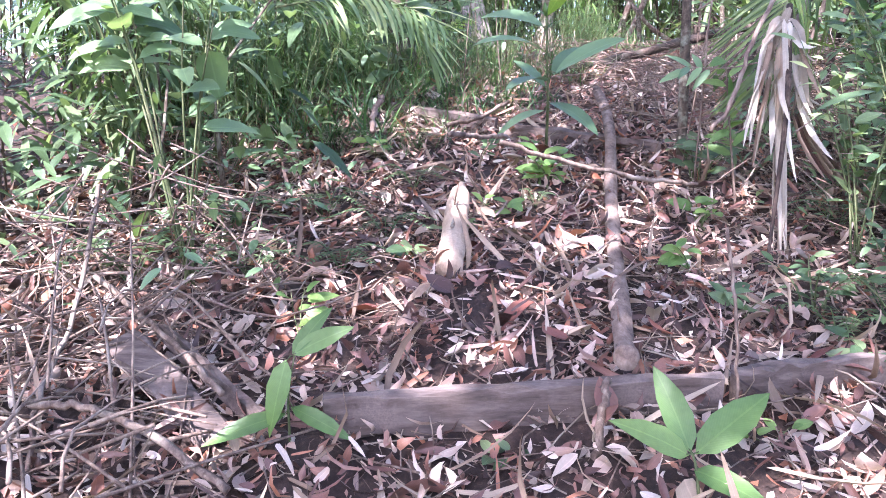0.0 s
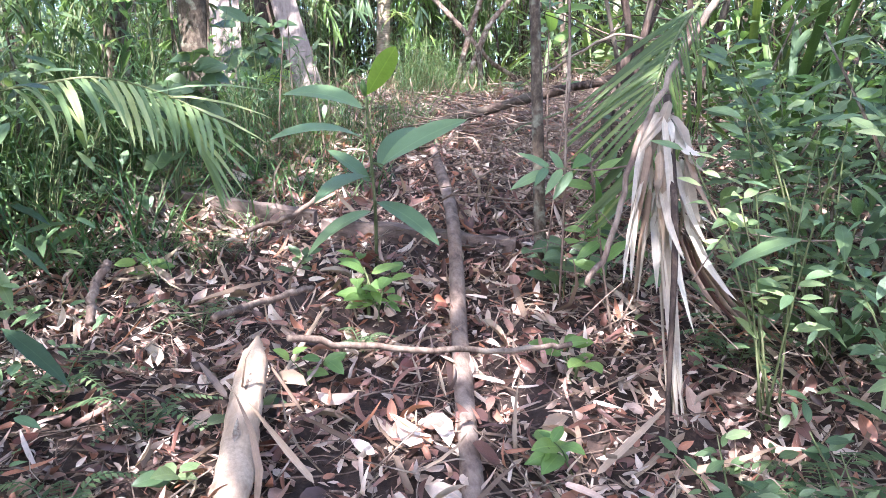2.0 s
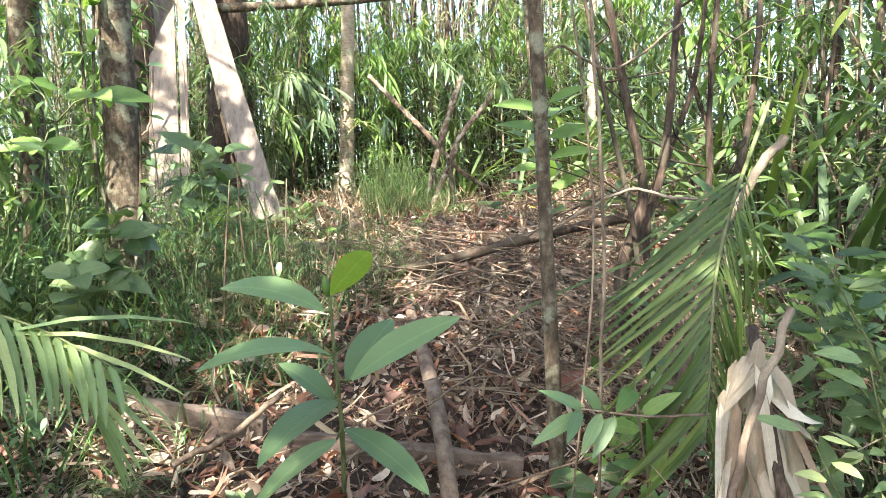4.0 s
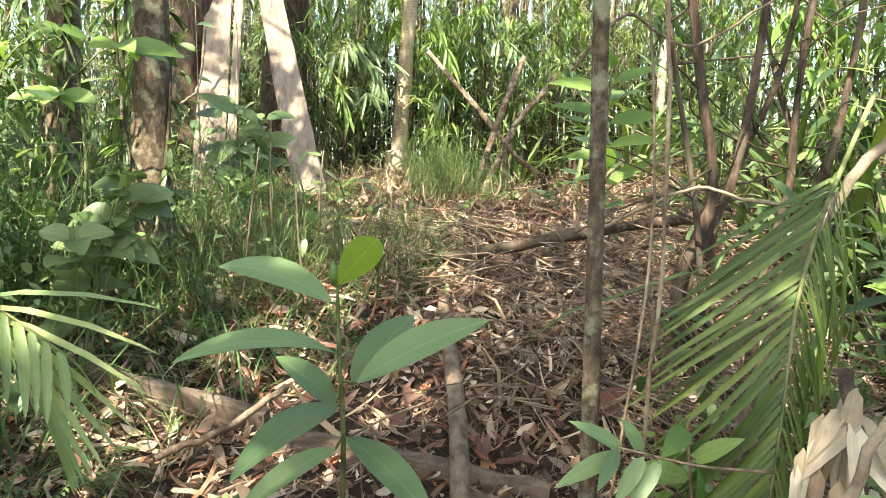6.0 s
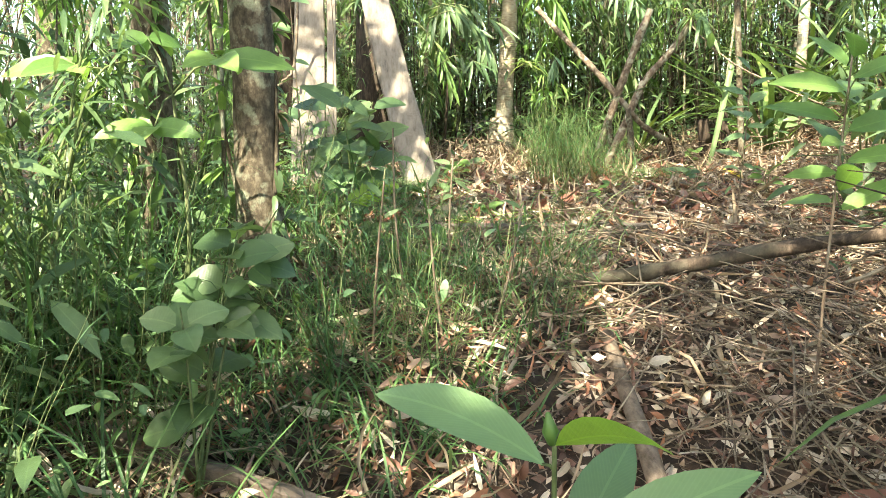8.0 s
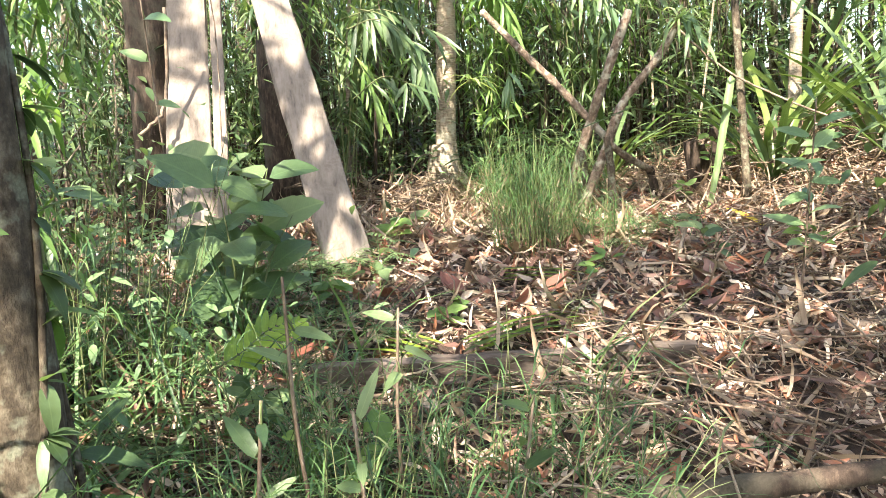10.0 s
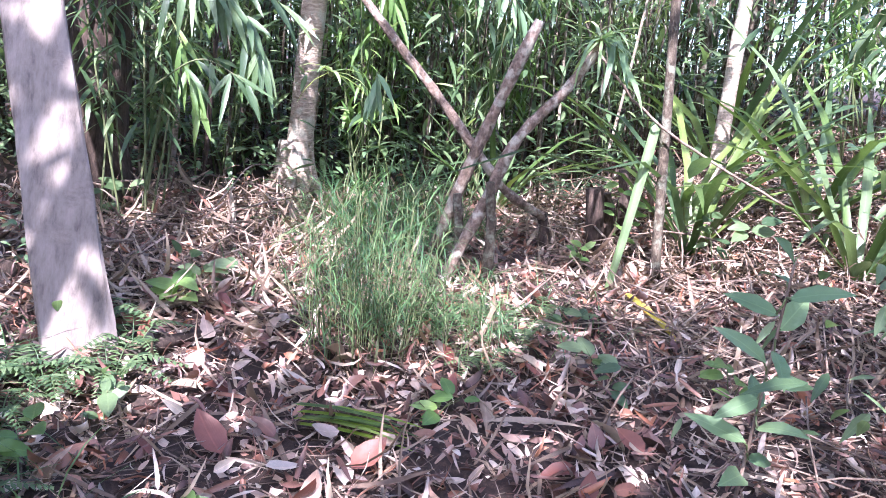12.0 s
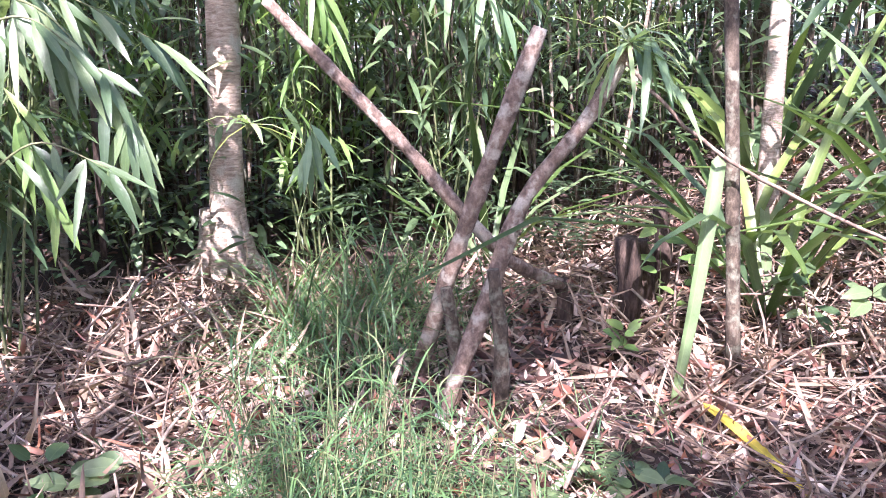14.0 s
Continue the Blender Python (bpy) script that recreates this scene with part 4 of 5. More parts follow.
def dead_frond():
    base = np.array((1.45, 3.36, 1.80))
    t = thing("dead_palm_leaf", (1.32, 3.05, 0.80), "withered pale dead palm leaf hanging in strips", "palm frond")
    part("rib", Build().tube(curve_pts([base + (0.02, 0.05, 0.05), (1.40, 3.2, 1.45), (1.33, 3.08, 1.05), (1.27, 2.98, 0.78)], 12), np.linspace(0.014, 0.006, 12), 7), DARKBARK, t)
    for i in range(40):
        a = rng.uniform(-1, 1)
        foot = base + np.array((a * 0.085 - 0.02, rng.uniform(-0.06, 0.02), -rng.uniform(0, 0.25)))
        d = np.array((a * 0.22 - 0.06 + rng.normal() * 0.05, -0.2 + rng.normal() * 0.12, -1))
        part("strip", Build().leaves(foot, d, (a * 0.8, -1, 0.1), rng.uniform(0.15, 0.55), rng.uniform(0.014, 0.045), rng.normal() * 0.6, STRAP, rng.uniform(-0.9, 0.9), rng.normal() * 1.8), STRAW if i % 5 == 0 else DEADPALM, t)
    for i in range(7):
        part("strip", Build().leaves(base + (-0.03 + rng.normal() * 0.012, -0.08, -0.42 - 0.03 * i), (0.0 + rng.normal() * 0.02, -0.22, -1), (rng.normal() * 0.5, -1, 0.1), rng.uniform(0.4, 0.62), rng.uniform(0.014, 0.03), rng.normal() * 0.15, STRAP, rng.uniform(-0.9, 0.9), rng.normal() * 1.2), DEADPALM, t, "long bleached strip")
    for i in range(5):
        part("strip", Build().leaves(base + (0.02 + 0.012 * i, -0.05, -0.4), (0.10 + 0.06 * i, -0.15, -1), (1, -0.6, 0.1), 0.32 + 0.05 * i, 0.03, -0.7, STRAP, 0.8, 0.9), LITTER if i < 2 else STRAW, t, "brown curled strip")
    for i in range(6):
        part("strip", Build().leaves(base + rng.normal(size=3) * 0.02, (-0.5 + rng.normal() * 0.4, -0.35, -0.35 + rng.normal() * 0.2), (0, -0.6, 1), rng.uniform(0.1, 0.2), rng.uniform(0.02, 0.04), 1.0, LANCE, 0.6, rng.normal()), DEADPALM, t)


dead_frond()


def grass(name, spots, label, material=GRASS, kind="stuff"):
    """Tufts of grass: n blades round each spot."""
    b = Build()
    for x, y, rad, n, h, w in spots:
        a = rng.uniform(0, 2 * math.pi, n)
        q = rad * np.sqrt(rng.uniform(0, 1, n))
        px, py = x + q * np.cos(a), y + q * np.sin(a)
        P0 = np.stack([px, py, ground_z(px, py) - 0.01], 1)
        ad = rng.uniform(0, 2 * math.pi, n)
        D = np.stack([np.cos(ad) * 0.42, np.sin(ad) * 0.42, rng.uniform(0.7, 1.3, n)], 1)
        U = np.stack([-np.cos(ad), -np.sin(ad), np.full(n, 0.5)], 1)
        b.leaves(P0, D, U, h * rng.uniform(0.45, 1.1, n), w * rng.uniform(0.7, 1.3, n), rng.uniform(0.4, 2.6, n), STRAP, 0.2)
    return single(name, b, material, (0, 0, 0), label, "grass", kind=kind)


def leafy_grass(x, y, rad, stems, h, label, seed):
    """A stand of thin upright stalks, each with fine arching leaves up its length."""
    g = np.random.default_rng(seed)
    t = thing("grass_clump", on_ground(x, y), label, "grass")
    st, lv = Build(), Build()
    for _ in range(stems):
        a, q = g.uniform(0, 2 * math.pi), rad * math.sqrt(g.uniform(0, 1))
        p0 = on_ground(x + q * math.cos(a), y + q * math.sin(a), -0.01)
        hh = h * g.uniform(0.55, 1.05)
        out = np.array((math.cos(a), math.sin(a), 0)) * q * g.uniform(0.2, 0.9)
        p = curve_pts([p0, p0 + out * 0.4 + (0, 0, hh * 0.55), p0 + out + g.normal(size=3) * 0.03 + (0, 0, hh)], 9)
        st.tube(p, np.linspace(0.0026, 0.001, 9), 4)
        m = 9
        k = g.integers(2, 9, m)
        ad = g.uniform(0, 2 * math.pi, m)
        D = np.stack([np.cos(ad), np.sin(ad), g.uniform(0.3, 1.5, m)], 1)
        U = np.stack([-np.cos(ad), -np.sin(ad), np.full(m, 0.6)], 1)
        lv.leaves(p[k], D, U, g.uniform(0.08, 0.24, m), g.uniform(0.003, 0.0065, m), g.uniform(0.6, 2.4, m), STRAP, 0.2)
    tagged(part("stalks", st, STEM, t, "thin dark green stalks"), kind="stuff")
    tagged(part("leaves", lv, GRASS, t), kind="stuff")


leafy_grass(1.58, 9.0, 0.22, 85, 0.68, "clump of tall thin bright green grass in the clearing", 1)
leafy_grass(1.72, 9.45, 0.28, 22, 0.6, "loose stand of thin green grass behind the clump", 2)
leafy_grass(2.0, 9.05, 0.3, 35, 0.36, "low fine green grass beside the tall clump", 3)
leafy_grass(0.62, 6.35, 0.5, 70, 0.62, "stand of thin green grass on the slope", 4)
leafy_grass(0.2, 6.1, 0.45, 70, 0.6, "fine green grass growing along the slope", 5)
leafy_grass(-0.9, 5.6, 0.45, 80, 1.0, "tall fine green grass beside a trunk", 7)
leafy_grass(-1.2, 4.7, 0.45, 80, 1.0, "tall fine green grass at the path edge", 8)
leafy_grass(-0.65, 7.5, 0.5, 80, 0.9, "tall green grass among the trunks", 9)
grass("bright_grass", [(1.75, 9.4, 0.35, 35, 0.6, 0.007), (1.9, 10.4, 0.4, 130, 0.75, 0.008), (2.1, 11.0, 0.5, 160, 0.8, 0.009), (1.2, 9.75, 0.3, 30, 0.4, 0.007), (1.15, 7.05, 0.22, 16, 0.6, 0.013), (0.5, 7.5, 0.2, 12, 0.6, 0.012)], "arching bright grass blades round the clearing")
grass("grass", [(0.55, 6.3, 0.7, 240, 0.45, 0.007), (0.0, 6.0, 0.5, 200, 0.45, 0.009), (0.9, 6.7, 0.4, 70, 0.32, 0.007), (0.2, 7.9, 0.4, 90, 0.35, 0.006), (0.05, 5.3, 0.4, 150, 0.35, 0.009), (0.45, 5.5, 0.35, 130, 0.3, 0.009),
                (-0.4, 5.6, 0.5, 330, 0.6, 0.006), (0.2, 6.8, 0.4, 150, 0.5, 0.005), (-0.9, 6.2, 0.5, 380, 0.95, 0.010), (-1.4, 5.4, 0.5, 380, 1.1, 0.011), (-0.5, 7.4, 0.7, 300, 0.8, 0.009), (-0.7, 4.7, 0.35, 130, 0.7, 0.010),
                (-1.3, 7.2, 0.6, 380, 1.1, 0.007), (-0.1, 8.3, 0.4, 200, 0.6, 0.005), (1.9, 10.6, 0.4, 110, 0.6, 0.006), (2.4, 9.4, 0.6, 220, 0.3, 0.005), (0.3, 9.0, 0.3, 60, 0.3, 0.005),
                (0.6, 7.1, 0.25, 10, 0.4, 0.007), (1.3, 7.0, 0.2, 12, 0.4, 0.007), (2.2, 10.8, 0.6, 200, 0.7, 0.007), (-0.2, 4.7, 0.3, 120, 0.3, 0.005)],
      "thin green grass growing along the slope")


def fern(x, y, n, R, label, material=GREEN, seed=1):
    g = np.random.default_rng(seed)
    base = on_ground(x, y)
    t = thing("fern", base, label, "fern")
    for i in range(n):
        a = i * 2 * math.pi / n + g.uniform(0, 0.6)
        r = R * g.uniform(0.7, 1.1)
        out = np.array((math.cos(a), math.sin(a), 0))
        p = curve_pts([base, base + out * r * 0.4 + (0, 0, r * 0.5), base + out * r + (0, 0, r * 0.35)], 16)
        tan = unit(np.gradient(p, axis=0))
        b = Build().tube(p, np.linspace(0.003, 0.001, 16), 4)
        for k in range(3, 16):
            s = unit(np.cross(tan[k], (0, 0, 1)))
            for sg in (-1, 1):
                b.leaves(p[k], s * sg + tan[k] * 0.35, (0, 0, 1), 0.26 * r * (1 - k / 17) + 0.012, 0.05 * r + 0.004, 0.4, SMALL, 0.1)
        part("frond", b, material, t)
    return t


for i, (x, y, n, R) in enumerate(((-0.55, 3.55, 6, 0.32), (-0.25, 3.35, 5, 0.25), (-0.75, 2.95, 6, 0.3), (-0.15, 4.0, 5, 0.25), (-0.6, 4.4, 6, 0.35), (0.50, 9.2, 6, 0.28),
                                  (0.35, 8.0, 5, 0.25), (2.2, 9.3, 6, 0.25), (0.2, 11.9, 6, 0.5), (2.1, 12.2, 7, 0.9), (1.0, 12.6, 7, 0.9), (2.9, 12.4, 7, 0.9),
                                  (1.35, 2.55, 5, 0.25), (0.62, 7.75, 5, 0.2), (-1.1, 3.9, 6, 0.4), (0.45, 3.75, 4, 0.15), (1.7, 12.9, 7, 1.0), (3.9, 12.0, 7, 0.8), (-0.6, 12.9, 7, 0.8), (-0.95, 3.35, 6, 0.35), (-0.4, 3.0, 5, 0.22), (-1.2, 2.9, 6, 0.4), (-0.9, 4.9, 6, 0.4), (-0.15, 4.55, 5, 0.22), (1.95, 9.2, 6, 0.22), (2.3, 9.0, 6, 0.25), (2.55, 9.35, 6, 0.22), (2.05, 8.75, 5, 0.2),
                                  (-0.2, 6.9, 6, 0.35), (0.1, 8.7, 5, 0.25), (0.65, 9.0, 5, 0.25), (0.3, 8.5, 5, 0.22), (0.40, 8.72, 7, 0.26), (0.60, 8.76, 7, 0.27), (0.22, 8.75, 6, 0.24), (1.6, 2.7, 6, 0.3), (1.75, 3.4, 6, 0.35), (2.1, 3.7, 6, 0.4), (-1.0, 5.9, 6, 0.45), (0.05, 12.2, 7, 0.7), (2.5, 11.6, 6, 0.6), (3.5, 11.4, 6, 0.6))):
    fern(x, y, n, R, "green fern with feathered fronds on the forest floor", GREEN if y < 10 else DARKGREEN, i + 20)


def bamboo_spray(x, y, h, n_twigs, L, label, material, seed, spread=0.8, lean=(0, 0)):
    """Arching thin canes with hanging narrow leaves."""
    g = np.random.default_rng(seed)
    base = on_ground(x, y, -0.03)
    t = thing("bamboo", base, label, "bamboo")
    b = Build()
    for i in range(n_twigs):
        a = g.uniform(0, 2 * math.pi)
        tip = base + np.array((math.cos(a) * spread + lean[0], math.sin(a) * spread + lean[1], h * g.uniform(0.55, 1)))
        p = curve_pts([base + g.normal(size=3) * (0.12, 0.12, 0), base * 0.5 + tip * 0.5 + (0, 0, h * 0.28), tip], 16)
        part("cane", Build().tube(p, np.linspace(0.008, 0.002, 16), 5), STEM, t)
        for k in range(3, 16):
            m = 5
            ad = g.uniform(0, 2 * math.pi, m)
            D = np.stack([np.cos(ad), np.sin(ad), -g.uniform(0.1, 0.9, m)], 1)
            l = L * g.uniform(0.5, 1.1, m)
            b.leaves(p[k] + g.normal(size=(m, 3)) * 0.05, D, (0, 0, 1), l, l * 0.13, 0.6, LANCE, 0.2)
    
    tagged(part("leaves", b, material, t), kind="stuff")
    return t


for i, (x, y, h, n, s) in enumerate(((0.45, 11.0, 2.5, 11, 0.75), (1.95, 11.9, 2.6, 8, 0.6), (2.9, 11.9, 2.6, 8, 0.7), (0.9, 12.3, 2.9, 9, 0.8), (-0.3, 12.6, 2.8, 9, 0.9), (0.9, 13.2, 3.0, 10, 0.9), (2.4, 13.0, 3.0, 10, 0.9), (3.4, 12.6, 2.8, 10, 0.9), (4.6, 12.6, 3, 10, 0.9),
                                     (1.7, 14.4, 3.4, 10, 1.2), (-1.4, 11.2, 2.8, 9, 0.9), (-1.7, 8.2, 2.6, 9, 0.8), (-1.9, 6.4, 2.4, 9, 0.8), (-2.0, 4.6, 2.2, 9, 0.7), (-1.45, 3.6, 1.8, 7, 0.5),
                                     (5.8, 11.0, 3, 9, 1.0), (3.5, 7.8, 2.6, 7, 0.6), (3.5, 6.1, 2.6, 7, 0.5), (3.4, 4.2, 2.3, 7, 0.5), (2.9, 3.0, 2.0, 7, 0.5), (-1.0, 5.5, 1.7, 8, 0.45), (-0.75, 7.3, 2.0, 8, 0.5), (-1.25, 4.5, 1.5, 7, 0.4))):
    # some clumps take paler leaves, with sunlight put into the colour
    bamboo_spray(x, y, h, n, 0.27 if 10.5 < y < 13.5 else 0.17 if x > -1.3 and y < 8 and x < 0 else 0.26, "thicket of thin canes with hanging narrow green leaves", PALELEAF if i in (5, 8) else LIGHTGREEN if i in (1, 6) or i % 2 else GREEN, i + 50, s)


def strap_plant(x, y, n, L, w, label, seed, up=1.0, bend=1.0):
    g = np.random.default_rng(seed)
    base = on_ground(x, y)
    t = thing("strap_leaf_plant", base, label, "plant")
    for i in range(n):
        a = i * 2.4
        d = np.array((math.cos(a) * 0.6, math.sin(a) * 0.6, up * g.uniform(0.6, 1.4)))
        part("leaf", Build().leaves(base + (0.04 * math.cos(a), 0.04 * math.sin(a), 0), d, (-math.cos(a), -math.sin(a), 0.4), L * g.uniform(0.6, 1.1), w, bend * g.uniform(0.3, 1.4), STRAP, 0.35), PALM if i % 3 else GREEN, t)
    return t



def radial_spray(p, n, L, w, label, material, seed):
    """A tuft of narrow leaves spreading from one point."""
    g = np.random.default_rng(seed)
    p = np.array(p)
    t = thing("leaf_tuft", p, label, "leaf")
    part("bud", Build().tube([p + (0, 0, -0.03), p + (0, 0, 0.0), p + (0, 0, 0.03)], [0.012, 0.018, 0.006], 6), STEM, t)
    for i in range(n):
        a = i * 2.4 + g.normal() * 0.2
        d = np.array((math.cos(a), math.sin(a) * 0.8, g.uniform(-0.5, 0.9)))
        part("leaf", Build().leaves(p, d, (0, 0, 1), L * g.uniform(0.6, 1.15), w * g.uniform(0.7, 1.2), 0.5 + g.uniform(0, 0.9), STRAP, 0.25), material, t)


radial_spray((2.99, 9.98, 3.47), 24, 0.40, 0.020, "tuft of narrow leaves spreading above a cut pole", PALELEAF, 1)
radial_spray((2.55, 10.15, 3.72), 20, 0.36, 0.018, "tuft of thin hanging leaves above the poles", GREEN, 2)
radial_spray((1.62, 10.95, 3.15), 10, 0.30, 0.030, "bunch of drooping pale leaves in the thicket", PALELEAF, 3)
radial_spray((2.1, 12.0, 3.6), 20, 0.4, 0.02, "tuft of narrow green leaves in the thicket", PALELEAF, 4)
radial_spray((3.6, 11.6, 3.5), 20, 0.45, 0.02, "tuft of narrow arching leaves in the thicket", GREEN, 5)

strap_plant(4.05, 10.6, 16, 1.7, 0.06, "plant with long arching strap leaves at the clearing edge", 1)
strap_plant(4.75, 10.1, 14, 1.6, 0.06, "large strap-leaved plant with arching green blades", 2)
strap_plant(5.0, 11.6, 16, 2.0, 0.07, "tall strap-leaved plant among the trees", 3)
strap_plant(3.0, 11.5, 12, 1.5, 0.045, "strap-leaved plant in the shade behind the poles", 4)
strap_plant(3.85, 10.1, 14, 2.1, 0.055, "tall plant with long arching strap leaves by a thin tree", 6, 1.6, 1.4)
strap_plant(4.5, 9.4, 14, 2.0, 0.06, "arching strap-leaved plant on the brushy bank", 7, 1.5, 1.4)
strap_plant(3.3, 5.9, 14, 2.2, 0.055, "tall strap-leaved plant behind the bare stems", 8, 1.6, 1.2)
strap_plant(2.95, 4.9, 12, 2.0, 0.05, "strap-leaved plant among the bare stems", 9, 1.6, 1.2)
strap_plant(3.6, 6.9, 10, 1.5, 0.05, "strap-leaved plant behind the bare stems", 5)
single("single_blade", Build().leaves((3.07, 9.70, 2.02), (0.22, 0.05, 1), (-0.3, -1, 0.1), 1.06, 0.06, 0.18, CUT, 0.8, 0.6), PALELEAF, (3.07, 9.70, 2.02), "long broad green blade standing upright from the litter", "leaf")
single("yellow_leaf_strip", Build().leaves(on_ground(3.16, 9.62, 0.07), (0.0, -0.6, -0.03), (0, 0, 1), 0.62, 0.055, 0.2, STRAP, 0.2), YELLOW, on_ground(3.16, 9.86), "long yellow dying leaf strip on the litter", "leaf")
for x, y, a, L, w in ((1.50, 4.85, 0.3, 0.22, 0.13), (1.28, 4.22, 1.2, 0.15, 0.08), (1.0, 8.25, 2.0, 0.2, 0.1), (1.4, 8.1, 0.6, 0.16, 0.09), (0.15, 7.55, -0.5, 0.3, 0.07)):
    single("curled_leaf", Build().leaves(on_ground(x, y, 0.05), (math.cos(a), math.sin(a), 0.15), (0, -0.4, 1), L, w, -0.7, OVATE, 0.4), RED, on_ground(x, y), "large curled red-brown dead leaf on the ground", "leaf")


for a, d, L, w, m, tone in (((-0.02, 7.62), (1, -0.45, -0.03), 0.30, 0.06, RED, "red-brown"), ((1.98, 7.3), (0.35, -0.9, 0.0), 0.42, 0.05, STRAW, "tan"), ((0.62, 9.62), (1, 0.12, 0.05), 0.5, 0.05, STRAW, "pale tan"),
                            ((0.25, 8.15), (0.8, 0.6, 0.05), 0.3, 0.05, STRAW, "tan"), ((1.9, 8.3), (1, -0.1, 0.05), 0.45, 0.04, STRAW, "pale tan"), ((2.0, 7.9), (1, 0.3, 0.02), 0.55, 0.04, LITTER, "brown")):
    single("fallen_leaf", Build().leaves(on_ground(*a, 0.08), d, (0, -0.3, 1), L, w, 0.3, LANCE, 0.5, 0.4), m, on_ground(*a), "long " + tone + " dead leaf blade lying on the litter", "leaf")


def cut_blades(x, y, a, n, L, label, seed):
    g = np.random.default_rng(seed)
    t = thing("leaf_sheaf", on_ground(x, y), label, "leaf")
    for i in range(n):
        s = a + g.normal() * 0.14
        part("blade", Build().leaves(on_ground(x, y, 0.04 + 0.008 * i) + g.normal(size=3) * (0.03, 0.03, 0), (math.cos(s), math.sin(s), 0.12), (0, 0, 1), L * g.uniform(0.7, 1.1), 0.026, 0.35, STRAP, 0.2), PALM if i % 2 else YOUNG, t)


cut_blades(0.88, 7.45, 0.55, 9, 0.85, "sheaf of cut green blades lying on the litter", 1)
cut_blades(1.25, 8.45, -0.5, 8, 0.5, "fallen green and yellow leaf blades on the litter", 2)
cut_blades(0.75, 7.5, 2.2, 5, 0.5, "few cut green blades lying beside the timber", 3)

frond("serrated_leaf", [(-0.04, 6.90, 2.09), (0.06, 6.95, 2.13), (0.16, 7.00, 2.19), (0.28, 7.05, 2.19)], 10, 0.13, 0.024, YOUNG,
      "bright green serrated compound leaf near the timber", 0.3, 0.9, 0.6, 0.004, (0, -0.5, 1), hang=0.0)
for k in range(13):
    part("leaflet", Build().leaves((-0.26 + 0.012 * k, 3.86, 1.90 - 0.006 * k), (0.36, -0.12 - 0.01 * k, 0.10 - 0.075 * k), (0, -0.4, 1), 0.46 - 0.008 * k, 0.021, 0.55, STRAP, 0.25), PALELEAF, [o for o in scene.objects if o.name.startswith("palm_frond") and not o.parent][-1])
for k, (x, y, h, n, L) in enumerate(((-0.15, 3.1, 0.12, 4, 0.10), (0.25, 3.6, 0.12, 4, 0.09), (0.05, 3.35, 0.1, 3, 0.1), (-0.5, 2.55, 0.2, 5, 0.1), (1.05, 2.65, 0.15, 5, 0.09), (1.0, 3.0, 0.2, 5, 0.12),
                                     (1.35, 2.25, 0.2, 6, 0.1), (-0.35, 4.35, 0.15, 5, 0.09), (0.2, 4.35, 0.14, 5, 0.08), (0.9, 2.0, 0.08, 4, 0.06), (0.15, 1.95, 0.06, 3, 0.06), (1.55, 4.35, 0.3, 7, 0.12),
                                     (1.45, 4.15, 0.25, 6, 0.11), (0.35, 6.6, 0.4, 6, 0.12), (0.1, 7.0, 0.3, 6, 0.12), (0.85, 7.9, 0.15, 5, 0.11), (0.6, 8.5, 0.15, 5, 0.1), (0.75, 9.5, 0.22, 4, 0.16),
                                     (0.95, 9.75, 0.2, 4, 0.15), (1.75, 8.45, 0.15, 4, 0.1), (2.65, 9.2, 0.2, 6, 0.1), (3.1, 10.15, 0.2, 7, 0.09), (2.5, 8.55, 0.3, 5, 0.13), (3.0, 8.4, 0.3, 5, 0.13),
                                     (3.75, 9.7, 0.5, 8, 0.14), (3.45, 10.35, 0.6, 9, 0.13), (0.25, 10.9, 0.25, 5, 0.15), (0.4, 8.2, 0.2, 5, 0.13))):
    bush("seedling", x, y, h, h * 0.5 + 0.05, 2, n, L, (0.4, 0.6), LIGHTGREEN if k % 2 else GREEN, "small green seedling growing through the leaf litter", "seedling", seed=100 + k, r=0.003)
sapling_at(-0.42, 8.75, 2.0, 7, 0.16, BLUEGREEN, "thin dark-stemmed sapling in front of a pale board", 21, (-0.08, 0.0), 0.5, OVATE, 0.25)
for k, (x, y, h) in enumerate(((0.45, 6.0, 0.7), (0.3, 6.35, 0.85), (0.52, 6.5, 0.7), (0.62, 5.95, 0.6), (0.15, 5.9, 0.8))):
    sapling_at(x, y, h, 3, 0.1, GREEN, "thin dark upright shoot with few leaves", 40 + k, (rng.normal() * 0.12, rng.normal() * 0.1), 0.3, low=0.7)


def vine(pts, r, label):
    p = curve_pts(pts, 20)
    p[1:-1] += rng.normal(size=(18, 3)) * min(0.004, r * 0.4)
    single("vine", Build().tube(p, r, 5), TWIG, p[0], label, "vine")


vine([on_ground(1.25, 3.85), (1.25, 3.75, 1.93), (1.25, 3.75, 2.32), (1.25, 3.80, 2.84)], 0.005, "thin pale vine hanging straight to the ground")
vine([on_ground(1.22, 4.0), (1.33, 4.00, 1.89), (1.38, 4.10, 2.34), (1.36, 4.20, 2.98)], 0.004, "thin brown vine hanging to the ground")
vine([(1.21, 4.30, 2.52), (1.41, 4.40, 2.71), (1.67, 4.50, 2.65), (2.16, 4.80, 2.91)], 0.005, "thin looping vine strung between stems")
vine([(1.57, 5.00, 2.02), (1.85, 4.80, 2.19), (1.96, 4.60, 2.16), (2.13, 4.40, 2.13)], 0.007, "bent bare vine above the brushwood")
vine([(-0.52, 9.60, 3.60), (-0.55, 9.60, 3.16), (-0.59, 9.50, 2.96), (-0.70, 9.40, 2.84)], 0.012, "crooked pale vine hanging near the board")
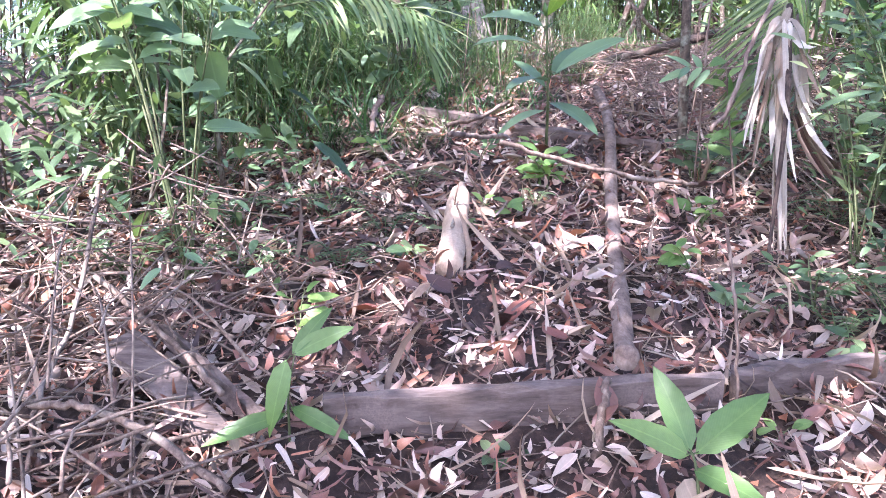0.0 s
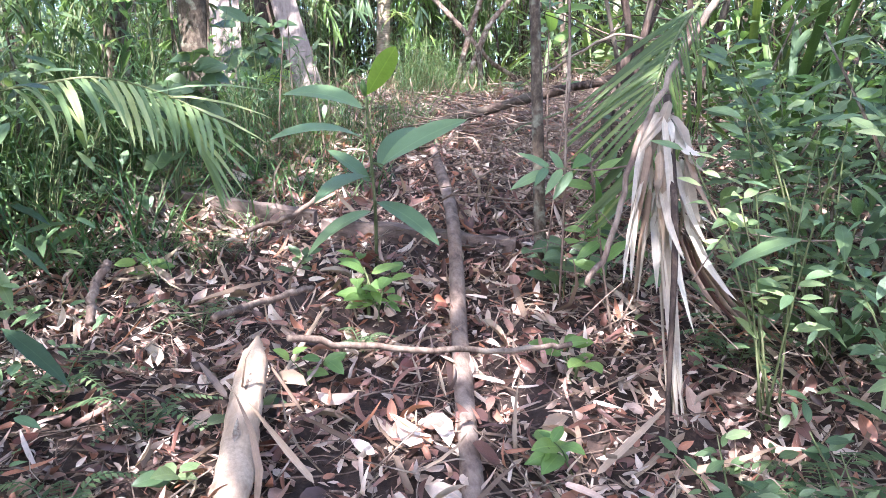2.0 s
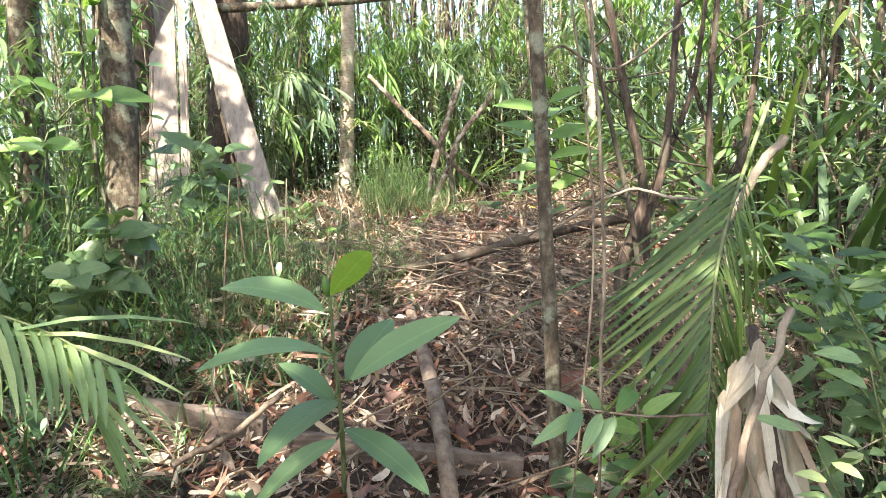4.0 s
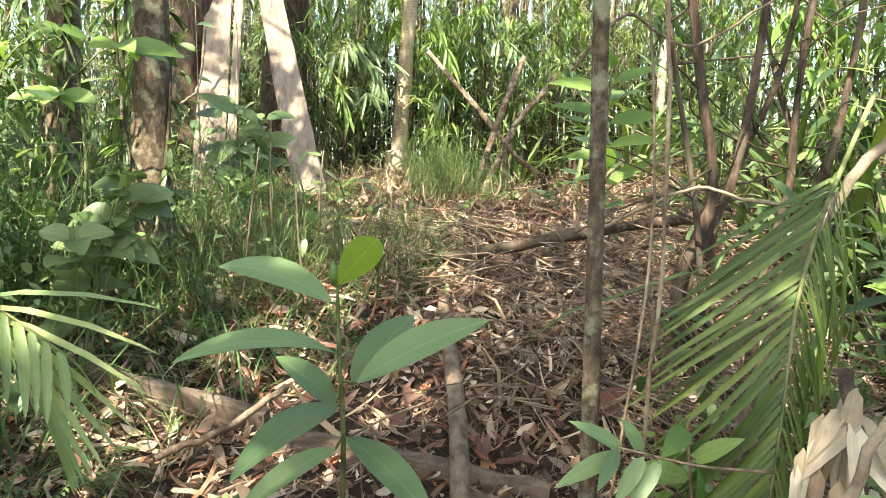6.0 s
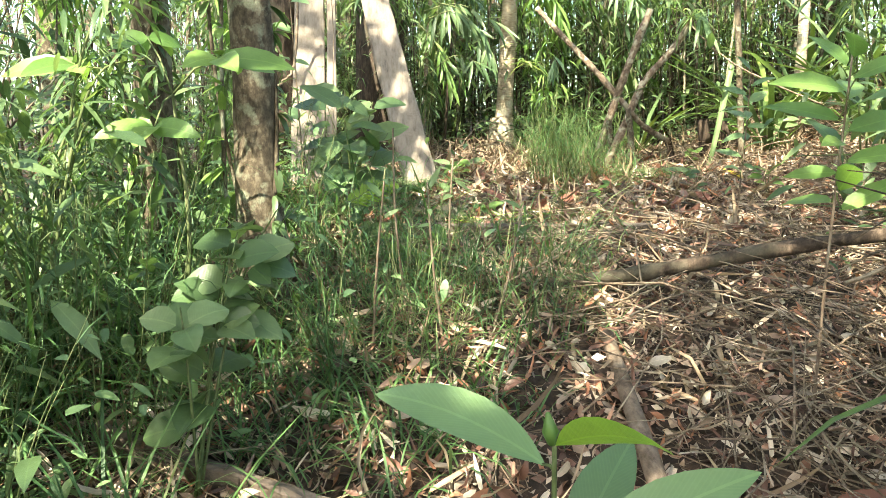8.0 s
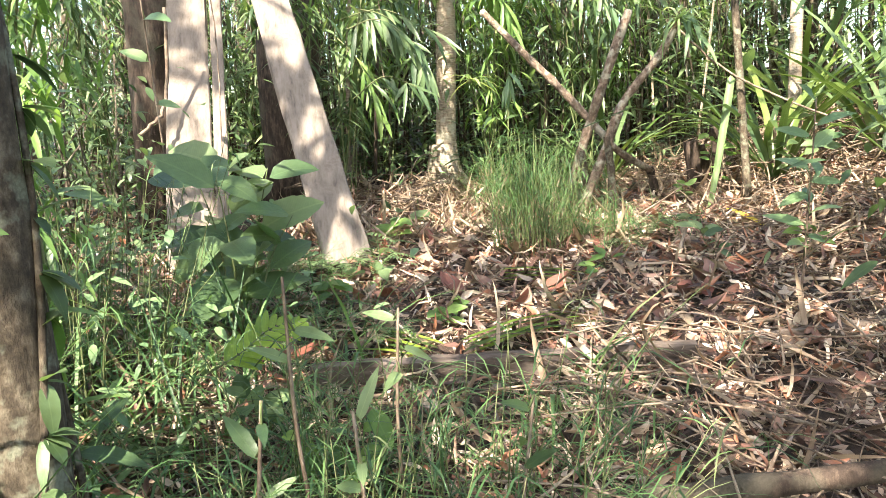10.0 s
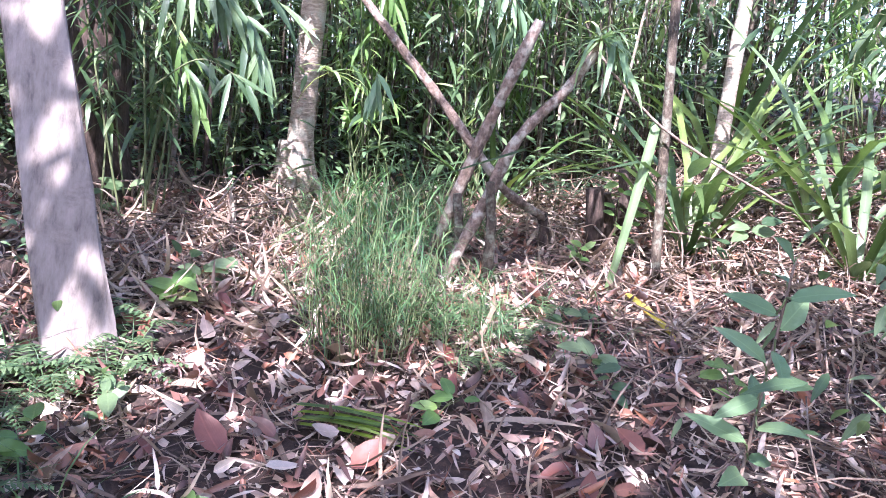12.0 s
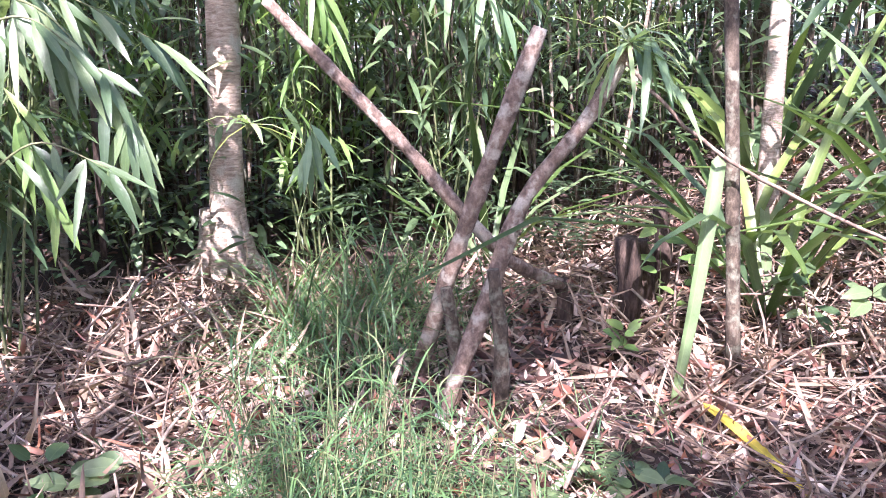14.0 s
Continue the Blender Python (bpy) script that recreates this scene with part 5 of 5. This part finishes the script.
vine([(2.18, 4.20, 2.36), (2.07, 4.20, 2.24), (1.95, 4.20, 2.07), (1.88, 4.20, 1.92), (1.53, 3.90, 1.46)], 0.018, "thick brown vine slanting to the ground")
vine([(1.34, 3.10, 1.94), (1.19, 3.05, 1.69), (1.10, 3.00, 1.44), (1.01, 2.95, 1.33)], 0.009, "dark bare stick leaning over the dead palm leaf")
vine([(-0.26, 2.90, 1.33), (-0.26, 2.95, 1.40), (-0.23, 3.00, 1.46)], 0.012, "short bent pale stick standing in litter")
vine([(-1.07, 1.90, 0.66), (-0.93, 1.90, 0.65), (-0.73, 1.80, 0.62), (-0.51, 1.70, 0.52)], 0.012, "pale bent dry stalk lying over the litter")
vine([(-1.15, 2.50, 0.87), (-0.84, 2.30, 0.71), (-0.63, 2.10, 0.61)], 0.011, "dry brown stalk leaning on the litter")
vine([(-1.04, 1.80, 0.47), (-1.10, 2.00, 0.64), (-1.13, 2.30, 0.79), (-1.16, 2.60, 1.16)], 0.008, "thin dark bent stem at the path edge")
vine([(0.78, 1.95, 0.54), (0.79, 2.00, 0.80), (0.78, 2.10, 1.09)], 0.005, "thin dark bare seedling stem beside the plank")
vine([(0.39, 1.90, 0.42), (0.42, 1.95, 0.57), (0.46, 2.05, 0.67)], 0.012, "pale dry stick leaning on the plank")
vine([(0.02, 2.90, 1.32), (0.12, 3.10, 1.31), (0.27, 3.30, 1.30)], 0.010, "straight tan stick lying over the stake")
vine([(0.20, 2.75, 1.30), (0.43, 2.85, 1.23), (0.76, 3.00, 1.15), (1.02, 3.10, 1.12)], 0.009, "dry brown palm stalk lying across the path")
vine([(0.02, 4.50, 1.33), (0.21, 4.65, 1.37), (0.40, 4.80, 1.47)], 0.013, "pale crooked stick in front of the plank")

vine([(2.98, 9.98, 3.40), (3.22, 9.80, 3.10), (3.60, 9.66, 2.86), (4.0, 9.5, 2.66)], 0.008, "long green stem arching down from the pole top")
vine([(-0.31, 9.80, 3.90), (-0.24, 9.68, 3.47), (-0.24, 9.45, 2.81), (-0.25, 9.20, 2.07)], 0.004, "thin dark cord hanging in front of a pale board")
vine([(0.85, 10.20, 2.29), (1.01, 10.40, 2.45), (1.14, 10.70, 2.56), (1.31, 10.90, 2.54)], 0.004, "thin bent twig with pale leaves beside the tree foot")


def hanging_spray(p0, p1, n, L, w, label, material, seed):
    """An arching twig with long leaves hanging from it."""
    g = np.random.default_rng(seed)
    p0, p1 = np.array(p0), np.array(p1)
    p = curve_pts([p0, (p0 + p1) / 2 + (0, 0, 0.12), p1], 14)
    t = thing("leaf_spray", p[0], label, "bamboo")
    part("twig", Build().tube(p, np.linspace(0.006, 0.002, 14), 5), STEM, t)
    for i in range(n):
        k = g.integers(2, 14)
        d = unit(p1 - p0) * 0.7 + np.array((g.normal() * 0.5, -0.3 + g.normal() * 0.4, -g.uniform(0.3, 1.3)))
        part("leaf", Build().leaves(p[k], d, (0, -0.7, 0.8), L * g.uniform(0.6, 1.15), w * g.uniform(0.8, 1.2), 0.5 + g.normal() * 0.2, LANCE, 0.25, g.normal() * 0.3), material, t)
    return t


hanging_spray((0.62, 10.60, 3.55), (1.09, 10.30, 3.40), 16, 0.34, 0.04, "spray of long hanging bamboo leaves beside the boards", GREEN, 1)
hanging_spray((0.55, 10.80, 3.64), (1.26, 10.60, 3.52), 14, 0.34, 0.04, "arching bamboo twig with long pale leaves", GREEN, 2)
hanging_spray((0.62, 10.40, 3.02), (1.08, 10.20, 3.08), 10, 0.3, 0.035, "low bamboo twig with drooping leaves", GREEN, 3)
hanging_spray((0.70, 10.60, 3.70), (1.16, 10.30, 3.25), 16, 0.34, 0.04, "spray of hanging bamboo leaves above the clearing", GREEN, 4)
hanging_spray((0.55, 10.90, 3.52), (0.84, 10.60, 2.90), 14, 0.32, 0.036, "arching bamboo twig with glossy leaves", LIGHTGREEN, 5)
hanging_spray((1.87, 10.60, 3.10), (1.81, 10.45, 3.02), 7, 0.26, 0.04, "bunch of pale hanging leaves behind the poles", BLUEGREEN, 6)
hanging_spray((3.06, 10.20, 3.51), (3.11, 9.90, 3.34), 9, 0.42, 0.04, "long leaves drooping from a cut pole top", BLUEGREEN, 7)
hanging_spray((2.39, 10.60, 3.76), (2.71, 10.50, 3.60), 14, 0.3, 0.032, "hanging bamboo leaves high above the poles", BLUEGREEN, 8)
hanging_spray((1.68, 11.50, 4.60), (2.07, 11.30, 3.64), 14, 0.4, 0.04, "sunlit bamboo spray behind the clearing", LIGHTGREEN, 9)

def loose_leaves():
    kinds = []
    for i in range(8):
        L = (0.12, 0.14, 0.16, 0.13, 0.18, 0.15, 0.12, 0.2)[i]
        b = Build().leaves((-L / 2, 0, 0.012), (1, 0, 0.15), (0, 0.2, 1), L, L * (0.5, 0.45, 0.38, 0.6, 0.34, 0.5, 0.55, 0.3)[i], (0.8, -0.9, 1.2, -0.6, 0.7, 1.3, -1.2, 0.9)[i], OVATE, (0.4, -0.4, 0.6, 0.3, -0.6, 0.5, 0.2, 0.7)[i], (0.4, -0.6, 0.8, 0.3, 0.9, -0.5, 0.2, 1.0)[i])
        kinds.append(b)
    n = 0
    for x0, x1, y0, y1, count in ((-0.7, 1.4, 1.5, 4.4, 80), (0.0, 2.6, 7.5, 9.2, 80), (0.4, 3.4, 9.2, 10.6, 40)):
        for _ in range(count):
            i = int(rng.integers(0, 8))
            x, y = rng.uniform(x0, x1), rng.uniform(y0, y1)
            mat = (LITTER, LITTER, RED, STRAW)[int(rng.integers(0, 4))]
            me = LEAF_MESHES.get((i, mat.name))
            if me is None:
                me = kinds[i].mesh("dead_leaf")
                me.materials.append(mat)
                LEAF_MESHES[(i, mat.name)] = me
            ob = new("dead_leaf", me)
            ob.location = on_ground(x, y, 0.035)
            ob.rotation_euler = (rng.normal() * 0.25 + 0.2, rng.normal() * 0.3, rng.uniform(0, 6.28))
            tone = {"dead_leaves": "brown", "red_brown_leaf": "red-brown", "dry_straw": "tan"}[mat.name]
            tagged(ob, "large curled " + tone + " dead leaf lying on the litter", "leaf", "large fallen leaves")
            n += 1


LEAF_MESHES = {}
loose_leaves()

# ---- undergrowth behind and beside ----


def thicket(name, zones, label, material, L, wr, seed, prof=LANCE, stems=True):
    g = np.random.default_rng(seed)
    b, sb = Build(), Build()
    for n, x0, x1, y0, y1, h in zones:
        for _ in range(n // 26):
            cx, cy = g.uniform(x0, x1), g.uniform(y0, y1)
            z0 = float(ground_z(cx, cy))
            hh = h * g.uniform(0.5, 1)
            m = 26
            q = np.stack([cx + g.normal(size=m) * 0.45, cy + g.normal(size=m) * 0.45, z0 + hh * g.uniform(0.1, 1, m)], 1)
            ad = g.uniform(0, 2 * math.pi, m)
            D = np.stack([np.cos(ad), np.sin(ad), g.normal(size=m) * 0.5 - 0.15], 1)
            l = L * g.uniform(0.5, 1.2, m)
            clear = (q[:, 0] > -0.4) & (q[:, 0] < 1.45) & (q[:, 1] < 5.2)
            q, D, l = q[~clear], D[~clear], l[~clear]
            if len(q):
                b.leaves(q, D, (0, -0.35, 1), l, l * g.uniform(*wr, len(q)), 0.5, prof, 0.2)
            if stems and g.random() < 0.45:
                sb.tube([(cx, cy, z0 - 0.05), (cx + g.normal() * 0.1, cy + g.normal() * 0.1, z0 + hh * 0.6), (cx + g.normal() * 0.2, cy + g.normal() * 0.2, z0 + hh * 1.1)],
                        [g.uniform(0.006, 0.018), 0.008, 0.004], 5)
    t = thing(name, (0, 0, 0), label, "undergrowth")
    tagged(part("leaves", b, material, t), kind="stuff")
    if sb.v:
        tagged(part("stems", sb, BARK, t), kind="stuff")
    t["kind"] = "stuff"


thicket("undergrowth", [(5500, -2.5, 7, 12.0, 14.0, 2.6), (9000, -3, 7, 13.5, 18, 4.2), (4500, -5, -1.9, 1, 13, 2.6), (3500, 4.6, 7.5, 3, 13, 2.8), (2200, 3.8, 6.5, 5.0, 7.2, 3.4), (1900, 2.2, 4.4, 2.2, 4.5, 1.3), (1200, 3.1, 4.6, 4.5, 7.5, 1.6), (1900, -2.2, -1.0, 3.2, 8.5, 1.3)],
        "dense green leafy undergrowth closing the forest", GREEN, 0.2, (0.18, 0.32), 31)
thicket("low_growth", [(1300, -1.5, -0.2, 4.8, 8.8, 0.7), (380, -1.5, -0.7, 2.8, 4.8, 0.5), (900, 1.7, 2.6, 2.4, 4.3, 0.9), (500, -1.2, -0.2, 9.0, 11, 0.3), (900, -1, 6, 11.9, 12.6, 0.5)],
        "small-leaved green plants covering the slope beside the path", BLUEGREEN, 0.075, (0.3, 0.5), 33, OVATE, False)
# shade of the far forest is put into the darker leaf colour
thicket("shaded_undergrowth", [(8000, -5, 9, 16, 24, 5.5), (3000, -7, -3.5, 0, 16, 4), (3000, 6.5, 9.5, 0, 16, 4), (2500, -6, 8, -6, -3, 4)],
        "undergrowth far in the forest, coloured dark green to look shaded", DARKGREEN, 0.26, (0.25, 0.4), 32)
thicket("small_leaved_thicket", [(3800, -2.0, 7.0, 11.9, 14.2, 2.4), (900, 3.3, 5.5, 5.0, 6.8, 2.0), (900, -1.6, -0.9, 8.5, 11.5, 1.4)],
        "tangled green small-leaved thicket behind the clearing", GREEN, 0.1, (0.25, 0.5), 36, OVATE)
# sunlight on this foliage is put into a paler leaf colour
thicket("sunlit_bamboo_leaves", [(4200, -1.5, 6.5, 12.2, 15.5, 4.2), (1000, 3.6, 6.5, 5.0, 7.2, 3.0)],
        "light green bamboo foliage behind the clearing, coloured pale to look sunlit", PALELEAF, 0.22, (0.1, 0.2), 35)


def slender_trunks():
    g = np.random.default_rng(77)
    for i in range(64):
        x, y = g.uniform(-2.2, 7.0), g.uniform(11.9, 14.5)
        if i >= 48:
            x, y = g.uniform(3.4, 5.5), g.uniform(5.0, 6.8)
        b0 = on_ground(x, y, -0.05)
        h, r = g.uniform(2.8, 5.5), g.uniform(0.008, 0.028)
        top = b0 + (g.normal() * 0.45, g.normal() * 0.35, h)
        p = curve_pts([b0, b0 * 0.6 + top * 0.4 + g.normal(size=3) * 0.07, b0 * 0.25 + top * 0.75 + g.normal(size=3) * 0.07, top], 14)
        pale = g.random() < 0.35
        single("slender_trunk", Build().tube(p, np.linspace(r, r * 0.6, 14), 6, jitter=0.04), PALEBARK if pale else BARK if i % 2 else DARKBARK, b0,
               ("pale" if pale else "brown") + " thin bare trunk standing in the thicket", "trunk", "thin trunks of the thicket")


slender_trunks()


def far_stems():
    b = Build()
    for _ in range(240):
        x, y = rng.uniform(-5, 9), rng.uniform(12.3, 24)
        p = on_ground(x, y, -0.05)
        h, r = rng.uniform(3, 8), rng.uniform(0.012, 0.05)
        q = p + (rng.normal() * 0.4, rng.normal() * 0.4, h)
        b.tube(curve_pts([p, (p + q) / 2 + rng.normal(size=3) * 0.15, q], 6), np.linspace(r, r * 0.6, 6), 6)
    single("far_stems", b, BARK, (0, 0, 0), "many thin trunks standing deep in the forest", "trees", kind="stuff")


far_stems()
